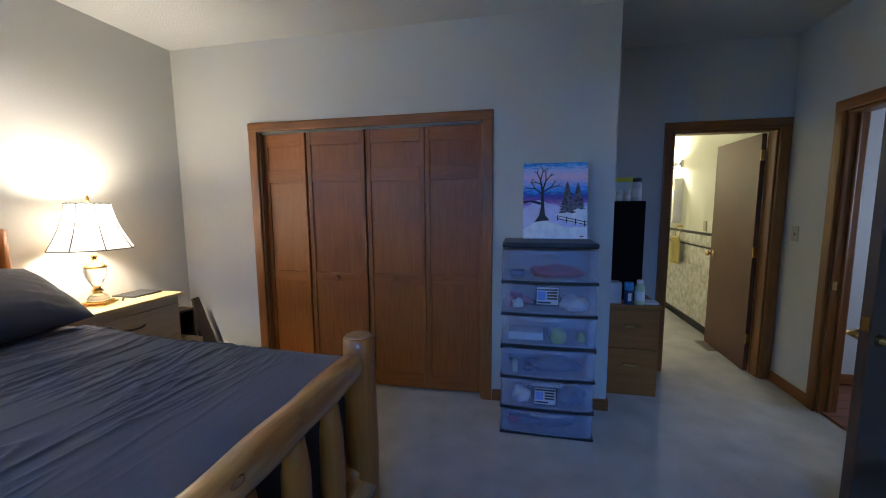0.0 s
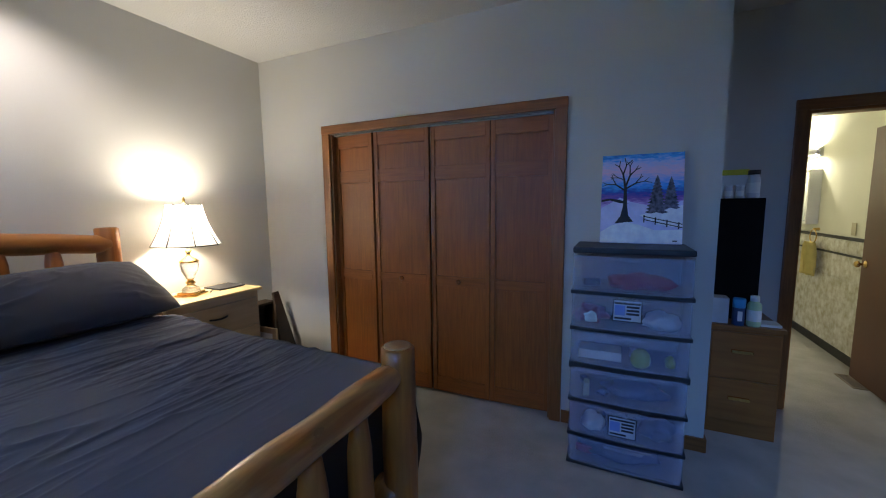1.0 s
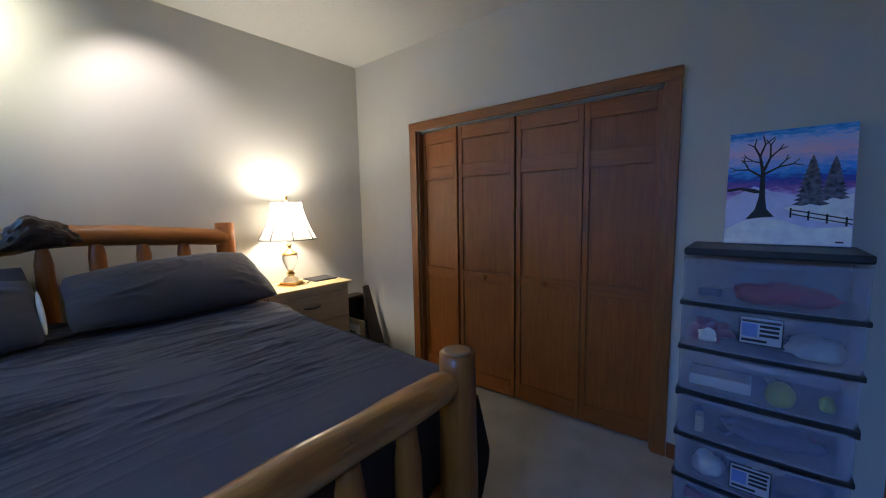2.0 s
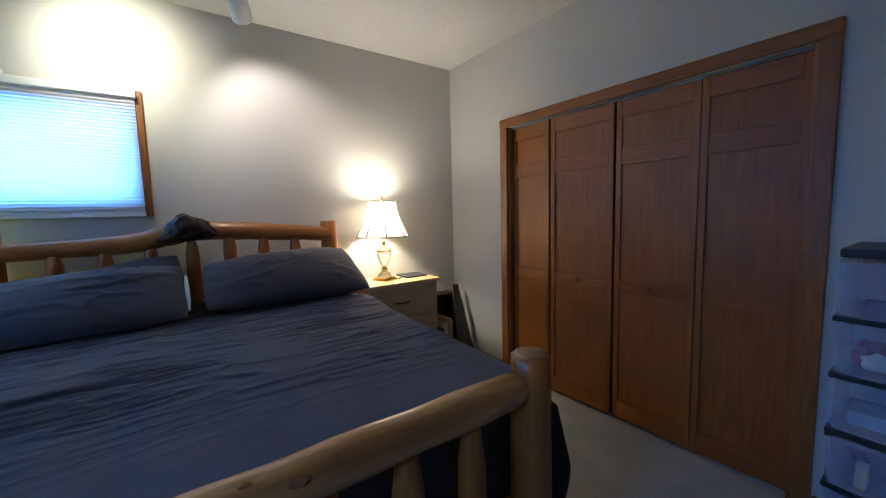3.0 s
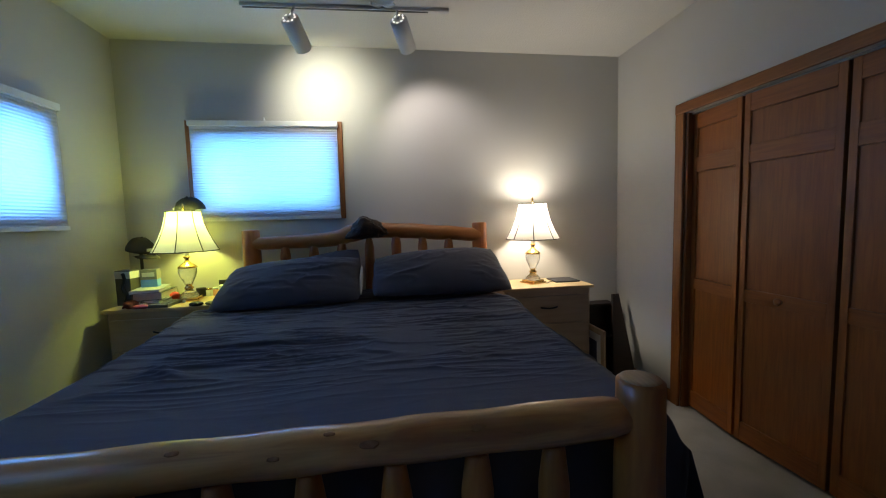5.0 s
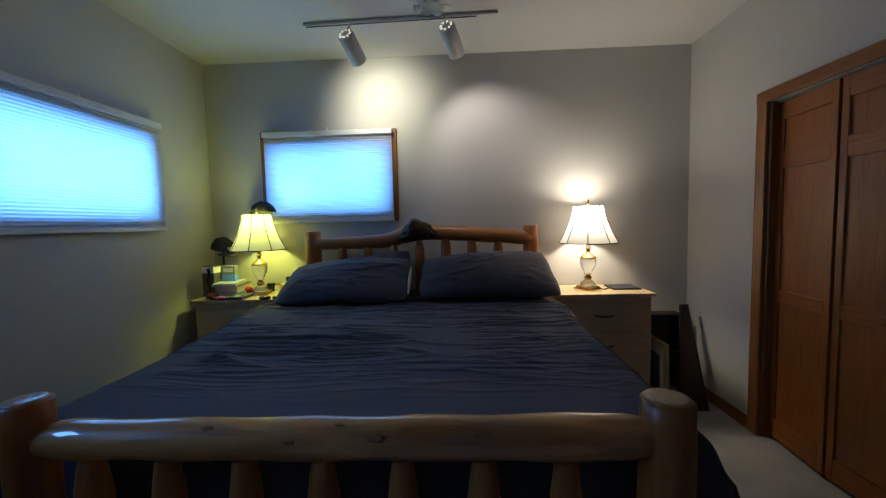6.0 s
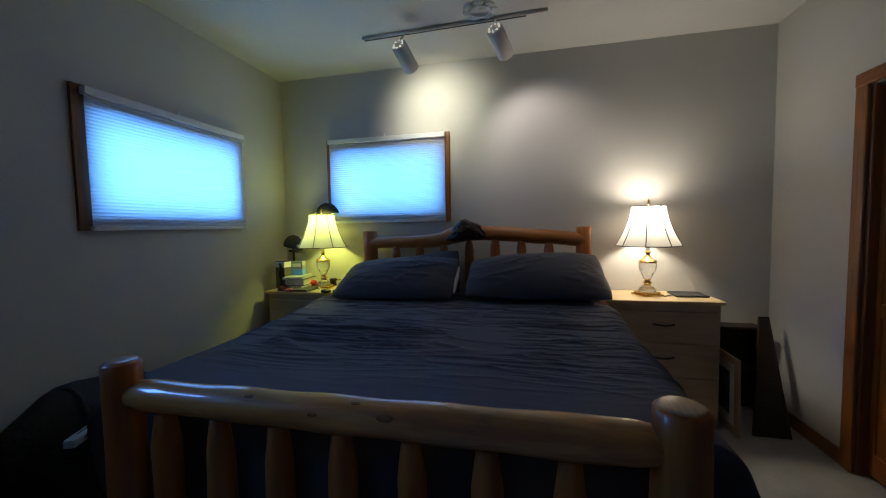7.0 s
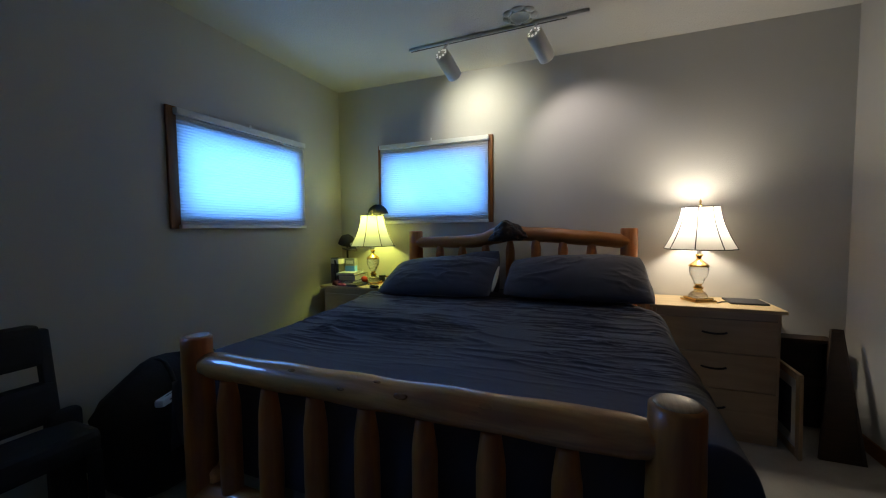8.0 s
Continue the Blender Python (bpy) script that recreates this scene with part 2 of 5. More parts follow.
# ---- the rooms ----
W, S, N, E, B, TOP = -2.45, -1.0, 2.935, 2.42, 3.71, 2.725
structure("floor", boxes((W - 0.2, 4.4, S - 0.2, 6.4, -0.12, 0.0)), CARPET, "pale beige cut-pile carpet over the whole floor", "floor")
structure("ceiling", boxes((W - 0.2, 4.4, S - 0.2, 6.4, TOP, TOP + 0.12)), CEIL, "off-white textured flat ceiling", "ceiling")
WIN_W = (-0.478, 0.533, 1.49, 2.045)   # opening in the west wall: y, y, z, z
WIN_S = (-1.83, -0.82, 1.455, 2.005)   # opening in the south wall: x, x, z, z
y0, y1, z0, z1 = WIN_W
structure("wall_west", boxes((W - 0.14, W, S - 0.14, y0, 0, TOP), (W - 0.14, W, y1, N + 0.9, 0, TOP), (W - 0.14, W, y0, y1, 0, z0), (W - 0.14, W, y0, y1, z1, TOP)), WALL, "off-white painted wall behind the headboard", "wall")
x0, x1, z0, z1 = WIN_S
# the opening 1.945 m further along is unseen, cut for the added fill
structure("wall_south", boxes((W, x0, S - 0.14, S, 0, TOP), (x1, x0 + 1.945, S - 0.14, S, 0, TOP), (x1 + 1.945, E + 0.12, S - 0.14, S, 0, TOP), (x0, x1, S - 0.14, S, 0, z0), (x0, x1, S - 0.14, S, z1, TOP), (x0 + 1.945, x1 + 1.945, S - 0.14, S, 0, z0), (x0 + 1.945, x1 + 1.945, S - 0.14, S, z1, TOP)), WALL, "off-white painted wall with a small high window", "wall")
CX0, CX1, CZ = -1.685, 0.115, 2.042
structure("wall_north", boxes((W, CX0, N, N + 0.115, 0, TOP), (CX1, 0.99, N, N + 0.115, 0, TOP), (CX0, CX1, N, N + 0.115, CZ, TOP), (0.875, 0.99, N + 0.115, B, 0, TOP)), WALL, "off-white painted closet wall with an outside corner", "wall")
BX0, BX1 = 1.592, 2.345
structure("wall_bath", boxes((W, BX0, B, B + 0.12, 0, TOP), (BX1, 4.2, B, B + 0.12, 0, TOP), (BX0, BX1, B, B + 0.12, 2.045, TOP)), WALL, "off-white painted wall with the bathroom doorway", "wall")
HY0, HY1 = 2.43, 3.20
structure("wall_east", boxes((E, E + 0.12, S, HY0, 0, TOP), (E, E + 0.12, HY1, B, 0, TOP), (E, E + 0.12, HY0, HY1, 2.045, TOP)), WALL, "off-white painted wall with the hall doorway", "wall")
structure("wall_hall", boxes((4.2, 4.32, 1.6, 2.2, 0, TOP), (4.2, 4.32, 3.0, B, 0, TOP), (4.2, 4.32, 2.2, 3.0, 0, 0.95), (4.2, 4.32, 2.2, 3.0, 2.1, TOP), (E + 0.12, 4.32, 1.48, 1.6, 0, TOP)), WALL, "off-white painted walls of the hall", "wall")
BATH_WALL = mat("bath_paint", (0.70, 0.69, 0.58), 0.6, vary=0.03, scale=1.5, bump=0.1, bump_scale=140)
structure("wall_bathroom", boxes((0.9, 1.0, B + 0.12, 6.3, 0, TOP), (0.9, 2.53, 6.2, 6.3, 0, TOP), (2.43, 2.53, B + 0.12, 6.2, 0, TOP)), BATH_WALL, "cream painted bathroom walls", "wall")
HALL_FLOOR = wood("hall_wood", (0.16, 0.05, 0.025), (0.26, 0.09, 0.04), 0.4, 0)
hall_floor = structure("floor_hall", boxes((E + 0.02, 4.2, 1.6, B, 0.0, 0.004)), HALL_FLOOR, "reddish wooden plank floor of the hall", "floor")
for k in range(16):
    yy = 1.604 + k * 0.127
    part("plank", boxes((E + 0.02, 4.2, yy, yy + 0.124, 0.004, 0.014), bevel=0.002), HALL_FLOOR, hall_floor)



def casing(name, bm_rows, material, label):
    return structure(name, boxes(*bm_rows, bevel=0.008), material, label, "door casing")


# closet casing and jamb
casing("trim_closet_side", [(CX0 - 0.07, CX0 + 0.005, N - 0.02, N + 0.002, 0, CZ + 0.003)], TRIM, "stained oak casing beside the closet")
casing("trim_closet_side", [(CX1 - 0.005, CX1 + 0.07, N - 0.02, N + 0.002, 0, CZ + 0.003)], TRIM, "stained oak casing beside the closet")
casing("trim_closet_head", [(CX0 - 0.072, CX1 + 0.072, N - 0.022, N + 0.002, CZ, CZ + 0.07)], TRIM_X, "stained oak casing over the closet")
casing("trim_closet_jamb", [(CX0, CX0 + 0.018, N + 0.002, N + 0.113, 0, CZ), (CX1 - 0.018, CX1, N + 0.002, N + 0.113, 0, CZ)], TRIM, "stained oak closet jambs")
structure("trim_closet_track", boxes((CX0 + 0.02, CX1 - 0.02, N + 0.03, N + 0.07, CZ - 0.014, CZ - 0.002)), mat("track_steel", (0.22, 0.22, 0.22), 0.5, 0.6, vary=0.1), "grey steel bifold door track", "door track")
# bathroom doorway
casing("trim_bath_side", [(BX0 - 0.07, BX0 + 0.005, B - 0.02, B + 0.002, 0, 2.045)], TRIM, "stained oak casing beside the bathroom doorway")
casing("trim_bath_side", [(BX1 - 0.005, E - 0.003, B - 0.02, B + 0.002, 0, 2.045)], TRIM, "stained oak casing beside the bathroom doorway")
casing("trim_bath_head", [(BX0 - 0.072, E - 0.003, B - 0.022, B + 0.002, 2.04, 2.112)], TRIM_X, "stained oak casing over the bathroom doorway")
casing("trim_bath_jamb", [(BX0, BX0 + 0.018, B + 0.002, B + 0.118, 0, 2.04), (BX1 - 0.018, BX1, B + 0.002, B + 0.118, 0, 2.04), (BX0, BX1, B + 0.002, B + 0.118, 2.022, 2.044)], TRIM, "stained oak bathroom jambs")
# hall doorway
casing("trim_hall_side", [(E - 0.02, E + 0.002, HY1 - 0.005, HY1 + 0.07, 0, 2.045)], TRIM, "stained oak casing beside the hall doorway")
casing("trim_hall_side", [(E - 0.02, E + 0.002, HY0 - 0.07, HY0 + 0.005, 0, 2.045)], TRIM, "stained oak casing beside the hall doorway")
casing("trim_hall_head", [(E - 0.022, E + 0.002, HY0 - 0.072, HY1 + 0.072, 2.04, 2.112)], TRIM_Y, "stained oak casing over the hall doorway")
jamb = casing("trim_hall_jamb", [(E + 0.002, E + 0.118, HY1 - 0.018, HY1, 0, 2.04), (E + 0.002, E + 0.118, HY0, HY0 + 0.018, 0, 2.04), (E + 0.002, E + 0.118, HY0, HY1, 2.022, 2.044), (E + 0.05, E + 0.07, HY1 - 0.03, HY1 - 0.017, 0, 2.03)], TRIM, "stained oak hall jambs with a door stop")
part("strike_plate", boxes((E + 0.006, E + 0.034, HY1 - 0.022, HY1 - 0.017, 0.87, 0.93), bevel=0.001), BRASS, jamb, "brass strike plate")


def skirting(rows, material, label="stained oak baseboard along the wall"):
    return structure("baseboard", boxes(*rows, bevel=0.004), material, label, "baseboard")


skirting([(W + 0.001, CX0 - 0.073, N - 0.014, N, 0, 0.085)], TRIM_X)
skirting([(CX1 + 0.073, 1.004, N - 0.014, N, 0, 0.085)], TRIM_X)
skirting([(0.99, 1.004, N + 0.002, B, 0, 0.085)], TRIM_Y)
skirting([(W, W + 0.014, S + 0.016, N - 0.016, 0, 0.085)], TRIM_Y)
skirting([(W + 0.001, E - 0.016, S, S + 0.014, 0, 0.085)], TRIM_X)
skirting([(E - 0.014, E, HY1 + 0.073, B - 0.024, 0, 0.085)], TRIM_Y)
skirting([(E - 0.014, E, S, HY0 - 0.073, 0, 0.085)], TRIM_Y)
skirting([(1.006, BX0 - 0.073, B - 0.014, B, 0, 0.085)], TRIM_X)
skirting([(E + 0.13, 4.19, B - 0.014, B, 0.012, 0.09)], TRIM_X)


# ---- closet doors ----
def leaf(width, material_v, material_h, knob):
    """One bifold leaf in its own space: x across, y depth (front at -), z up."""
    T, H, st = 0.030, 2.004, 0.034
    ob = thing("closet_door", "reddish stained fir bifold closet door leaf with recessed panels", "closet door", "bifold closet leaves")
    part("stile", boxes((0, st, 0, T, 0, H), bevel=0.003), material_v, ob)
    part("stile", boxes((width - st, width, 0, T, 0, H), bevel=0.003), material_v, ob)
    for a, b in ((0.0, 0.115), (0.833, 0.908), (1.622, 1.722), (1.905, 2.004)):
        part("rail", boxes((st, width - st, 0.0005, T - 0.0005, a, b), bevel=0.003), material_h, ob)
    for a, b in ((0.115, 0.833), (0.908, 1.622), (1.722, 1.905)):
        part("panel", boxes((st - 0.004, width - st + 0.004, 0.011, T - 0.011, a - 0.004, b + 0.004)), material_v, ob)
    if knob:
        k = part("knob", lathe([(0.008, 0), (0.008, 0.012), (0.017, 0.016), (0.019, 0.026), (0.012, 0.033), (0.0, 0.034)], 16), material_v, ob, "turned wooden knob", True)
        k.matrix_local = pose(knob, 0, 0.874, 90, 0, 0)
    return ob


for xx, yy, turn, width, knob in ((-1.668, N + 0.050, -6.5, 0.392, 0), (-1.262, N + 0.006, 2.2, 0.470, 0.235), (-0.780, N + 0.030, -0.8, 0.458, 0.225), (-0.318, N + 0.026, 2.0, 0.416, 0)):
    d = leaf(width, DOOR, DOOR_X, knob)
    d.matrix_world = pose(xx, yy, 0.022, 0, 0, turn)

# ---- windows ----
def window(name, width, height):
    """Built facing +y in its own space; its origin is the lower left corner of the opening on the wall's face."""
    ob = tagged(new(name), "small high window with stained casing and a closed pale cellular blind", "window", kind="structure")
    c, ct, cb = 0.062, 0.112, 0.085
    part("window_casing", boxes((-c, 0.004, -0.002, 0.018, -cb, height + ct), bevel=0.003), TRIM, ob, "stained oak window casing")
    part("window_casing", boxes((width - 0.004, width + c, -0.002, 0.018, -cb, height + ct), bevel=0.003), TRIM, ob)
    part("window_casing", boxes((0.005, width - 0.005, -0.002, 0.017, height - 0.004, height + ct), bevel=0.003), TRIM_X, ob)
    part("window_casing", boxes((0.005, width - 0.005, -0.002, 0.017, -cb, 0.004), bevel=0.003), TRIM_X, ob)
    part("window_frame", boxes((0, 0.035, -0.10, -0.06, 0, height), (width - 0.035, width, -0.10, -0.06, 0, height), (0.035, width - 0.035, -0.10, -0.06, 0, 0.035), (0.035, width - 0.035, -0.10, -0.06, height - 0.035, height)), WHITE, ob, "white window sash")
    return ob


def blind(width, height):
    """Pleated cellular blind with head and bottom rails, facing +y."""
    ob = thing("window_blind", "closed pale cellular window blind glowing with blue daylight", "window blind", "window blinds")
    part("head_rail", boxes((0, width, 0, 0.042, height - 0.040, height), bevel=0.004), WHITE, ob, "white head rail")
    part("bottom_rail", boxes((0.004, width - 0.004, 0.006, 0.034, 0.0, 0.024), bevel=0.004), WHITE, ob, "white bottom rail")
    bm = bmesh.new()
    n = 36
    z0, z1 = 0.024, height - 0.040
    rows = []
    for k in range(2 * n + 1):
        z = z0 + (z1 - z0) * k / (2 * n)
        y = 0.022 + (0.0021 if k % 2 else -0.0021)
        rows.append([bm.verts.new((0.006 + (width - 0.012) * j / 12, y + 0.0012 * math.sin(j * 1.7 + k * 0.05), z)) for j in range(13)])
    for a, b in zip(rows, rows[1:]):
        for j in range(12):
            bm.faces.new((a[j], a[j + 1], b[j + 1], b[j]))
    part("pleats", bm, BLIND, ob, "translucent pleated fabric")
    part("cord_stop", lathe([(0.004, 0), (0.009, 0.006), (0.006, 0.03), (0.0, 0.034)], 10, (width * 0.5, 0.02, height - 0.005)), WHITE, ob)
    return ob


wy0, wy1, wz0, wz1 = WIN_W
w1 = window("window_west", wy1 - wy0, wz1 - wz0)
w1.matrix_world = pose(W, wy1, wz0, 0, 0, -90)
b1 = blind(wy1 - wy0 + 0.060, wz1 - wz0 + 0.188)
b1.matrix_world = pose(W + 0.019, wy1 + 0.032, wz0 - 0.085, 0, 0, -90)
sx0, sx1, sz0, sz1 = WIN_S
w2 = window("window_south", sx1 - sx0, sz1 - sz0)
w2.matrix_world = pose(sx0, S, sz0)
b2 = blind(sx1 - sx0 + 0.085, sz1 - sz0 + 0.185)
b2.matrix_world = pose(sx0 - 0.060, S + 0.019, sz0 - 0.085)
# unseen third window, assumed so the blue fill has an opening
copy_thing(w2, pose(sx0 + 1.945, S, sz0))


# ---- the log bed ----
bed = thing("log_bed", "varnished peeled-log bed frame with a burl headboard rail", "bed")
HX, FX = -2.30, -0.245
YL, YR = -0.082, 1.646
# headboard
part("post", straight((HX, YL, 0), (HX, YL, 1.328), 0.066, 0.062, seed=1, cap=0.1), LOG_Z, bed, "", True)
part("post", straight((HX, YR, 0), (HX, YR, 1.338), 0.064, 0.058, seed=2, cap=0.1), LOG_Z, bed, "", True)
# the head rail dips, climbs over the burl and falls away again: y, height, radius
HEAD = ((-0.06, 1.232, 0.046), (0.224, 1.236, 0.050), (0.431, 1.242, 0.055), (0.557, 1.256, 0.060), (0.632, 1.284, 0.066), (0.763, 1.312, 0.070), (0.931, 1.302, 0.058), (1.068, 1.294, 0.059), (1.35, 1.270, 0.057), (1.62, 1.248, 0.052))


def head_at(y):
    for p, q in zip(HEAD, HEAD[1:]):
        if y <= q[0]:
            f = max(0, (y - p[0]) / (q[0] - p[0]))
            f = f * f * (3 - 2 * f)
            return p[1] + (q[1] - p[1]) * f, p[2] + (q[2] - p[2]) * f
    return HEAD[-1][1:]


ys = [-0.075 + 1.715 * k / 44 for k in range(45)]
part("headboard_rail", log([(HX + 0.010, y, head_at(y)[0]) for y in ys], [head_at(y)[1] for y in ys], 22, 0.06, 4.0), HEAD_Y, bed, "curved amber log rail", True)
bm = bmesh.new()
bmesh.ops.create_icosphere(bm, subdivisions=5, radius=1)
for v in bm.verts:
    c = v.co.copy()
    k = 1 + 0.20 * noise.noise(c * 2.0 + Vector((3, 1, 0))) + 0.16 * abs(noise.noise(c * 4.5)) + 0.07 * noise.noise(c * 11)
    lobe = 0.030 * math.exp(-((c.y + 0.15) / 0.3) ** 2) * max(c.z, 0) + 0.016 * math.exp(-((c.y - 0.45) / 0.25) ** 2) * max(c.z, 0)
    droop = -0.052 * max(-c.y, 0) ** 1.6 - 0.030 * max(c.y, 0) ** 2
    v.co = Vector((HX + 0.050 + 0.068 * c.x * k, 0.762 + 0.150 * c.y * k, 1.318 + 0.066 * c.z * k + lobe + droop))
part("burl", bm, BURL, bed, "black-brown gnarled burl", True)
for k in range(7):
    y = 0.160 + 0.2052 * k
    top = head_at(y)[0] - (0.04 if k == 3 else 0)
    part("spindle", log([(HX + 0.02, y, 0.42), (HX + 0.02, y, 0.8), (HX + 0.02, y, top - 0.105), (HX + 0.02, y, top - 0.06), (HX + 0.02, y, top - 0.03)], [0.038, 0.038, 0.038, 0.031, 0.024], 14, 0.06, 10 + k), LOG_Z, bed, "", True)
part("lower_rail", straight((HX + 0.02, YL, 0.42), (HX + 0.02, YR, 0.42), 0.05, 0.05, seed=30), LOG_Y, bed, "", True)
# footboard
FL, FR = -0.06, 1.585
part("post", straight((FX, FL, 0), (FX, FL, 0.933), 0.060, 0.056, 16, seed=5, cap=0.14, segs=24), LOG_Z, bed, "", True)
part("post", straight((FX, FR, 0), (FX, FR, 0.930), 0.070, 0.062, 16, seed=6, cap=0.14, segs=24), LOG_Z, bed, "", True)
END_GRAIN = wood("sawn_end", (0.34, 0.17, 0.07), (0.46, 0.26, 0.12), 0.36, 0, 30, 4.0, coat=0.5)
for y, r, z in ((FL, 0.0462, 0.9404), (FR, 0.0512, 0.9384)):
    part("post_top", lathe([(r * 1.02, z - 0.004), (r, z + 0.001), (r * 0.8, z + 0.0035), (r * 0.4, z + 0.005), (0.0, z + 0.0055)], 24, (FX, y, 0)), END_GRAIN, bed, "pale sawn post end", True)
pts = [(FX - 0.005 + 0.0015 * math.sin(k * 0.4), FL + 0.045 + (FR - FL - 0.08) * k / 24, 0.829 + 0.007 * k / 24 + 0.0012 * math.sin(k * 0.33 + 1)) for k in range(25)]
rad = [0.044 if k in (0, 24) else 0.050 + 0.006 * k / 24 + 0.002 * math.sin(k * 1.3) for k in range(25)]
fr = part("footboard_rail", log(pts, rad, 26, 0.018, 7.0), LOG_Y, bed, "thick honey-coloured log rail", True)
KNOT = mat("knot_wood", (0.26, 0.095, 0.032), 0.22, colour2=(0.42, 0.185, 0.065), scale=45)
for y, ang, size in ((0.443, 55, 0.008), (0.66, 20, 0.007), (0.779, 64, 0.007), (0.871, 30, 0.012), (1.105, 24, 0.006), (1.13, 42, 0.012), (1.232, 30, 0.014)):
    rr = 0.0505 + 0.006 * (y - FL) / (FR - FL)
    bm = bmesh.new()
    bmesh.ops.create_icosphere(bm, subdivisions=2, radius=1)
    c, s = math.cos(radians(ang)), math.sin(radians(ang))
    for v in bm.verts:
        k = 1 + 0.35 * noise.noise(v.co * 2 + Vector((y * 9, 0, 0)))
        n, t, q = v.co.x * 0.0009, v.co.z * size * 0.8 * k, v.co.y * size * 1.9 * k
        v.co = Vector((FX - 0.005 + (rr + n) * c - t * s, y + q, 0.832 + (rr + n) * s + t * c))
    part("knot", bm, KNOT, fr, "dark wood knot", True)
part("lower_rail", straight((FX, FL, 0.30), (FX, FR, 0.30), 0.058, 0.060, 16, seed=8, rough=0.12), LOG_Y, bed, "", True)
for k in range(7):
    y = 0.105 + 0.206 * k
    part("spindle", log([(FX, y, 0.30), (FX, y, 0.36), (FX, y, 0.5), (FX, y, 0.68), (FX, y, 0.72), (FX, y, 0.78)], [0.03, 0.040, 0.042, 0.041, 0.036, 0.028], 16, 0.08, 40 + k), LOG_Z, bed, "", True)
part("side_rail", straight((HX, YR - 0.04, 0.36), (FX, FR - 0.03, 0.36), 0.055, 0.055, 14, seed=9), LOG_Y, bed, "", True)
part("side_rail", straight((HX, YL + 0.04, 0.36), (FX, FL + 0.03, 0.36), 0.055, 0.055, 14, seed=11), LOG_Y, bed, "", True)

mattress = tagged(part("mattress", boxes((-2.18, -0.42, 0.03, 1.50, 0.40, 0.70), bevel=0.05), FABRIC), "dark mattress under the bedspread on the log bed", "mattress")


def drape(u, v):
    """The bedspread: u from head to foot, v across. Returns a place."""
    x = -2.20 + 1.875 * u
    near = min(max((x + 2.02) / 0.16, 0), 1)
    near = near * near * (3 - 2 * near)
    half, mid, top = 0.86 + (0.25 - 0.035 * u) * near, 0.70 + (0.01 + 0.015 * u) * near, 0.788 + 0.075 * (1 - u) ** 3
    s = (v - 0.5) * 2 * (1.36 if v < 0.5 else 1.36 + 0.16 * u * u)
    r = 0.11
    flat = half - r
    a = abs(s)
    side = 1 if s > 0 else -1
    if a * half <= flat:
        y, z = a * half, top
    else:
        d = a * half - flat
        ang = min(d / r, math.pi / 2)
        y, z = flat + r * math.sin(ang), top - r * (1 - math.cos(ang))
        if d > r * math.pi / 2:
            z -= d - r * math.pi / 2
            y += (0.04 + (0.33 * u ** 12 if side > 0 else 0)) * min(d - r * math.pi / 2, 0.28) + 0.02 * math.sin(x * 9 + side) * (d - r * math.pi / 2) / 0.3
    z = max(z, 0.10)
    if side > 0 and z < 0.36:
        y -= 0.9 * u ** 6 * (0.36 - z) ** 1.5
    p = Vector((x, mid + side * y, z))
    lift = 0.010 * noise.noise(Vector((x * 1.5, p.y * 1.2, 9.0))) + 0.003 * noise.noise(Vector((x * 6, p.y * 2, 3)))
    fade = 0.06 + 0.94 * max(0, min(1, 3.9 - 4.4 * u))
    for fx, fy, seed, deep in ((6.5, 0.9, 0.3, 0.015), (10, 1.2, 4.0, 0.013), (15, 1.6, 7.7, 0.011), (22, 2.2, 11.1, 0.008)):
        xs = x + 0.05 * noise.noise(Vector((p.y * 1.2, x * 0.7, seed))) + 0.022 * noise.noise(Vector((p.y * 4.0, x * 2, seed + 5)))
        w = noise.noise(Vector((xs * fx, p.y * fy, seed)))
        mask = max(0, min(1, 0.50 + 2.6 * noise.noise(Vector((x * 2.4, p.y * 2.6, seed + 2)))))
        lift += deep * mask * fade * (1 - min(1, abs(w))) ** (11 if w > 0 else 26)
    if u > 0.972:
        p.z -= 0.44 * ((u - 0.972) / 0.028) ** 2 * math.cos(min(max((a * half - flat) / r, 0), math.pi / 2))
        p.x += 0.5 * (u - 0.972) * math.sin(min(max((a * half - flat) / r, 0), math.pi / 2)) * (1 if s > 0 else 0)
    ang = min(max((a * half - flat) / r, 0), math.pi / 2)
    p.z += lift * math.cos(ang)
    p.y += side * lift * math.sin(ang)
    return p


bm = bmesh.new()
NU, NV = 400, 190
grid = [[bm.verts.new(drape(i / NU, j / NV)) for j in range(NV + 1)] for i in range(NU + 1)]
for i in range(NU):
    for j in range(NV):
        bm.faces.new((grid[i][j], grid[i][j + 1], grid[i + 1][j + 1], grid[i + 1][j]))
spread = tagged(part("bedspread", bm, FABRIC, smooth=True), "wrinkled slate-blue bedspread over the mattress", "bedspread")
for j, out in ((0.0, -1), (1.0, 1)):
    bm = bmesh.new()
    inner = 0.018 * (1 if j == 0 else -1)
    rows = [[bm.verts.new(drape(i / NU, j + d) + Vector((0, out * h, 0))) for d, h in ((inner, 0.0015), (inner, 0.005), (0.0, 0.005), (0.0, -0.003))] for i in range(NU + 1)]
    for a, b in zip(rows, rows[1:]):
        for k in range(3):
            bm.faces.new((a[k], a[k + 1], b[k + 1], b[k]))
    part("hem", bm, FABRIC, spread, "stitched hem of the bedspread", True)


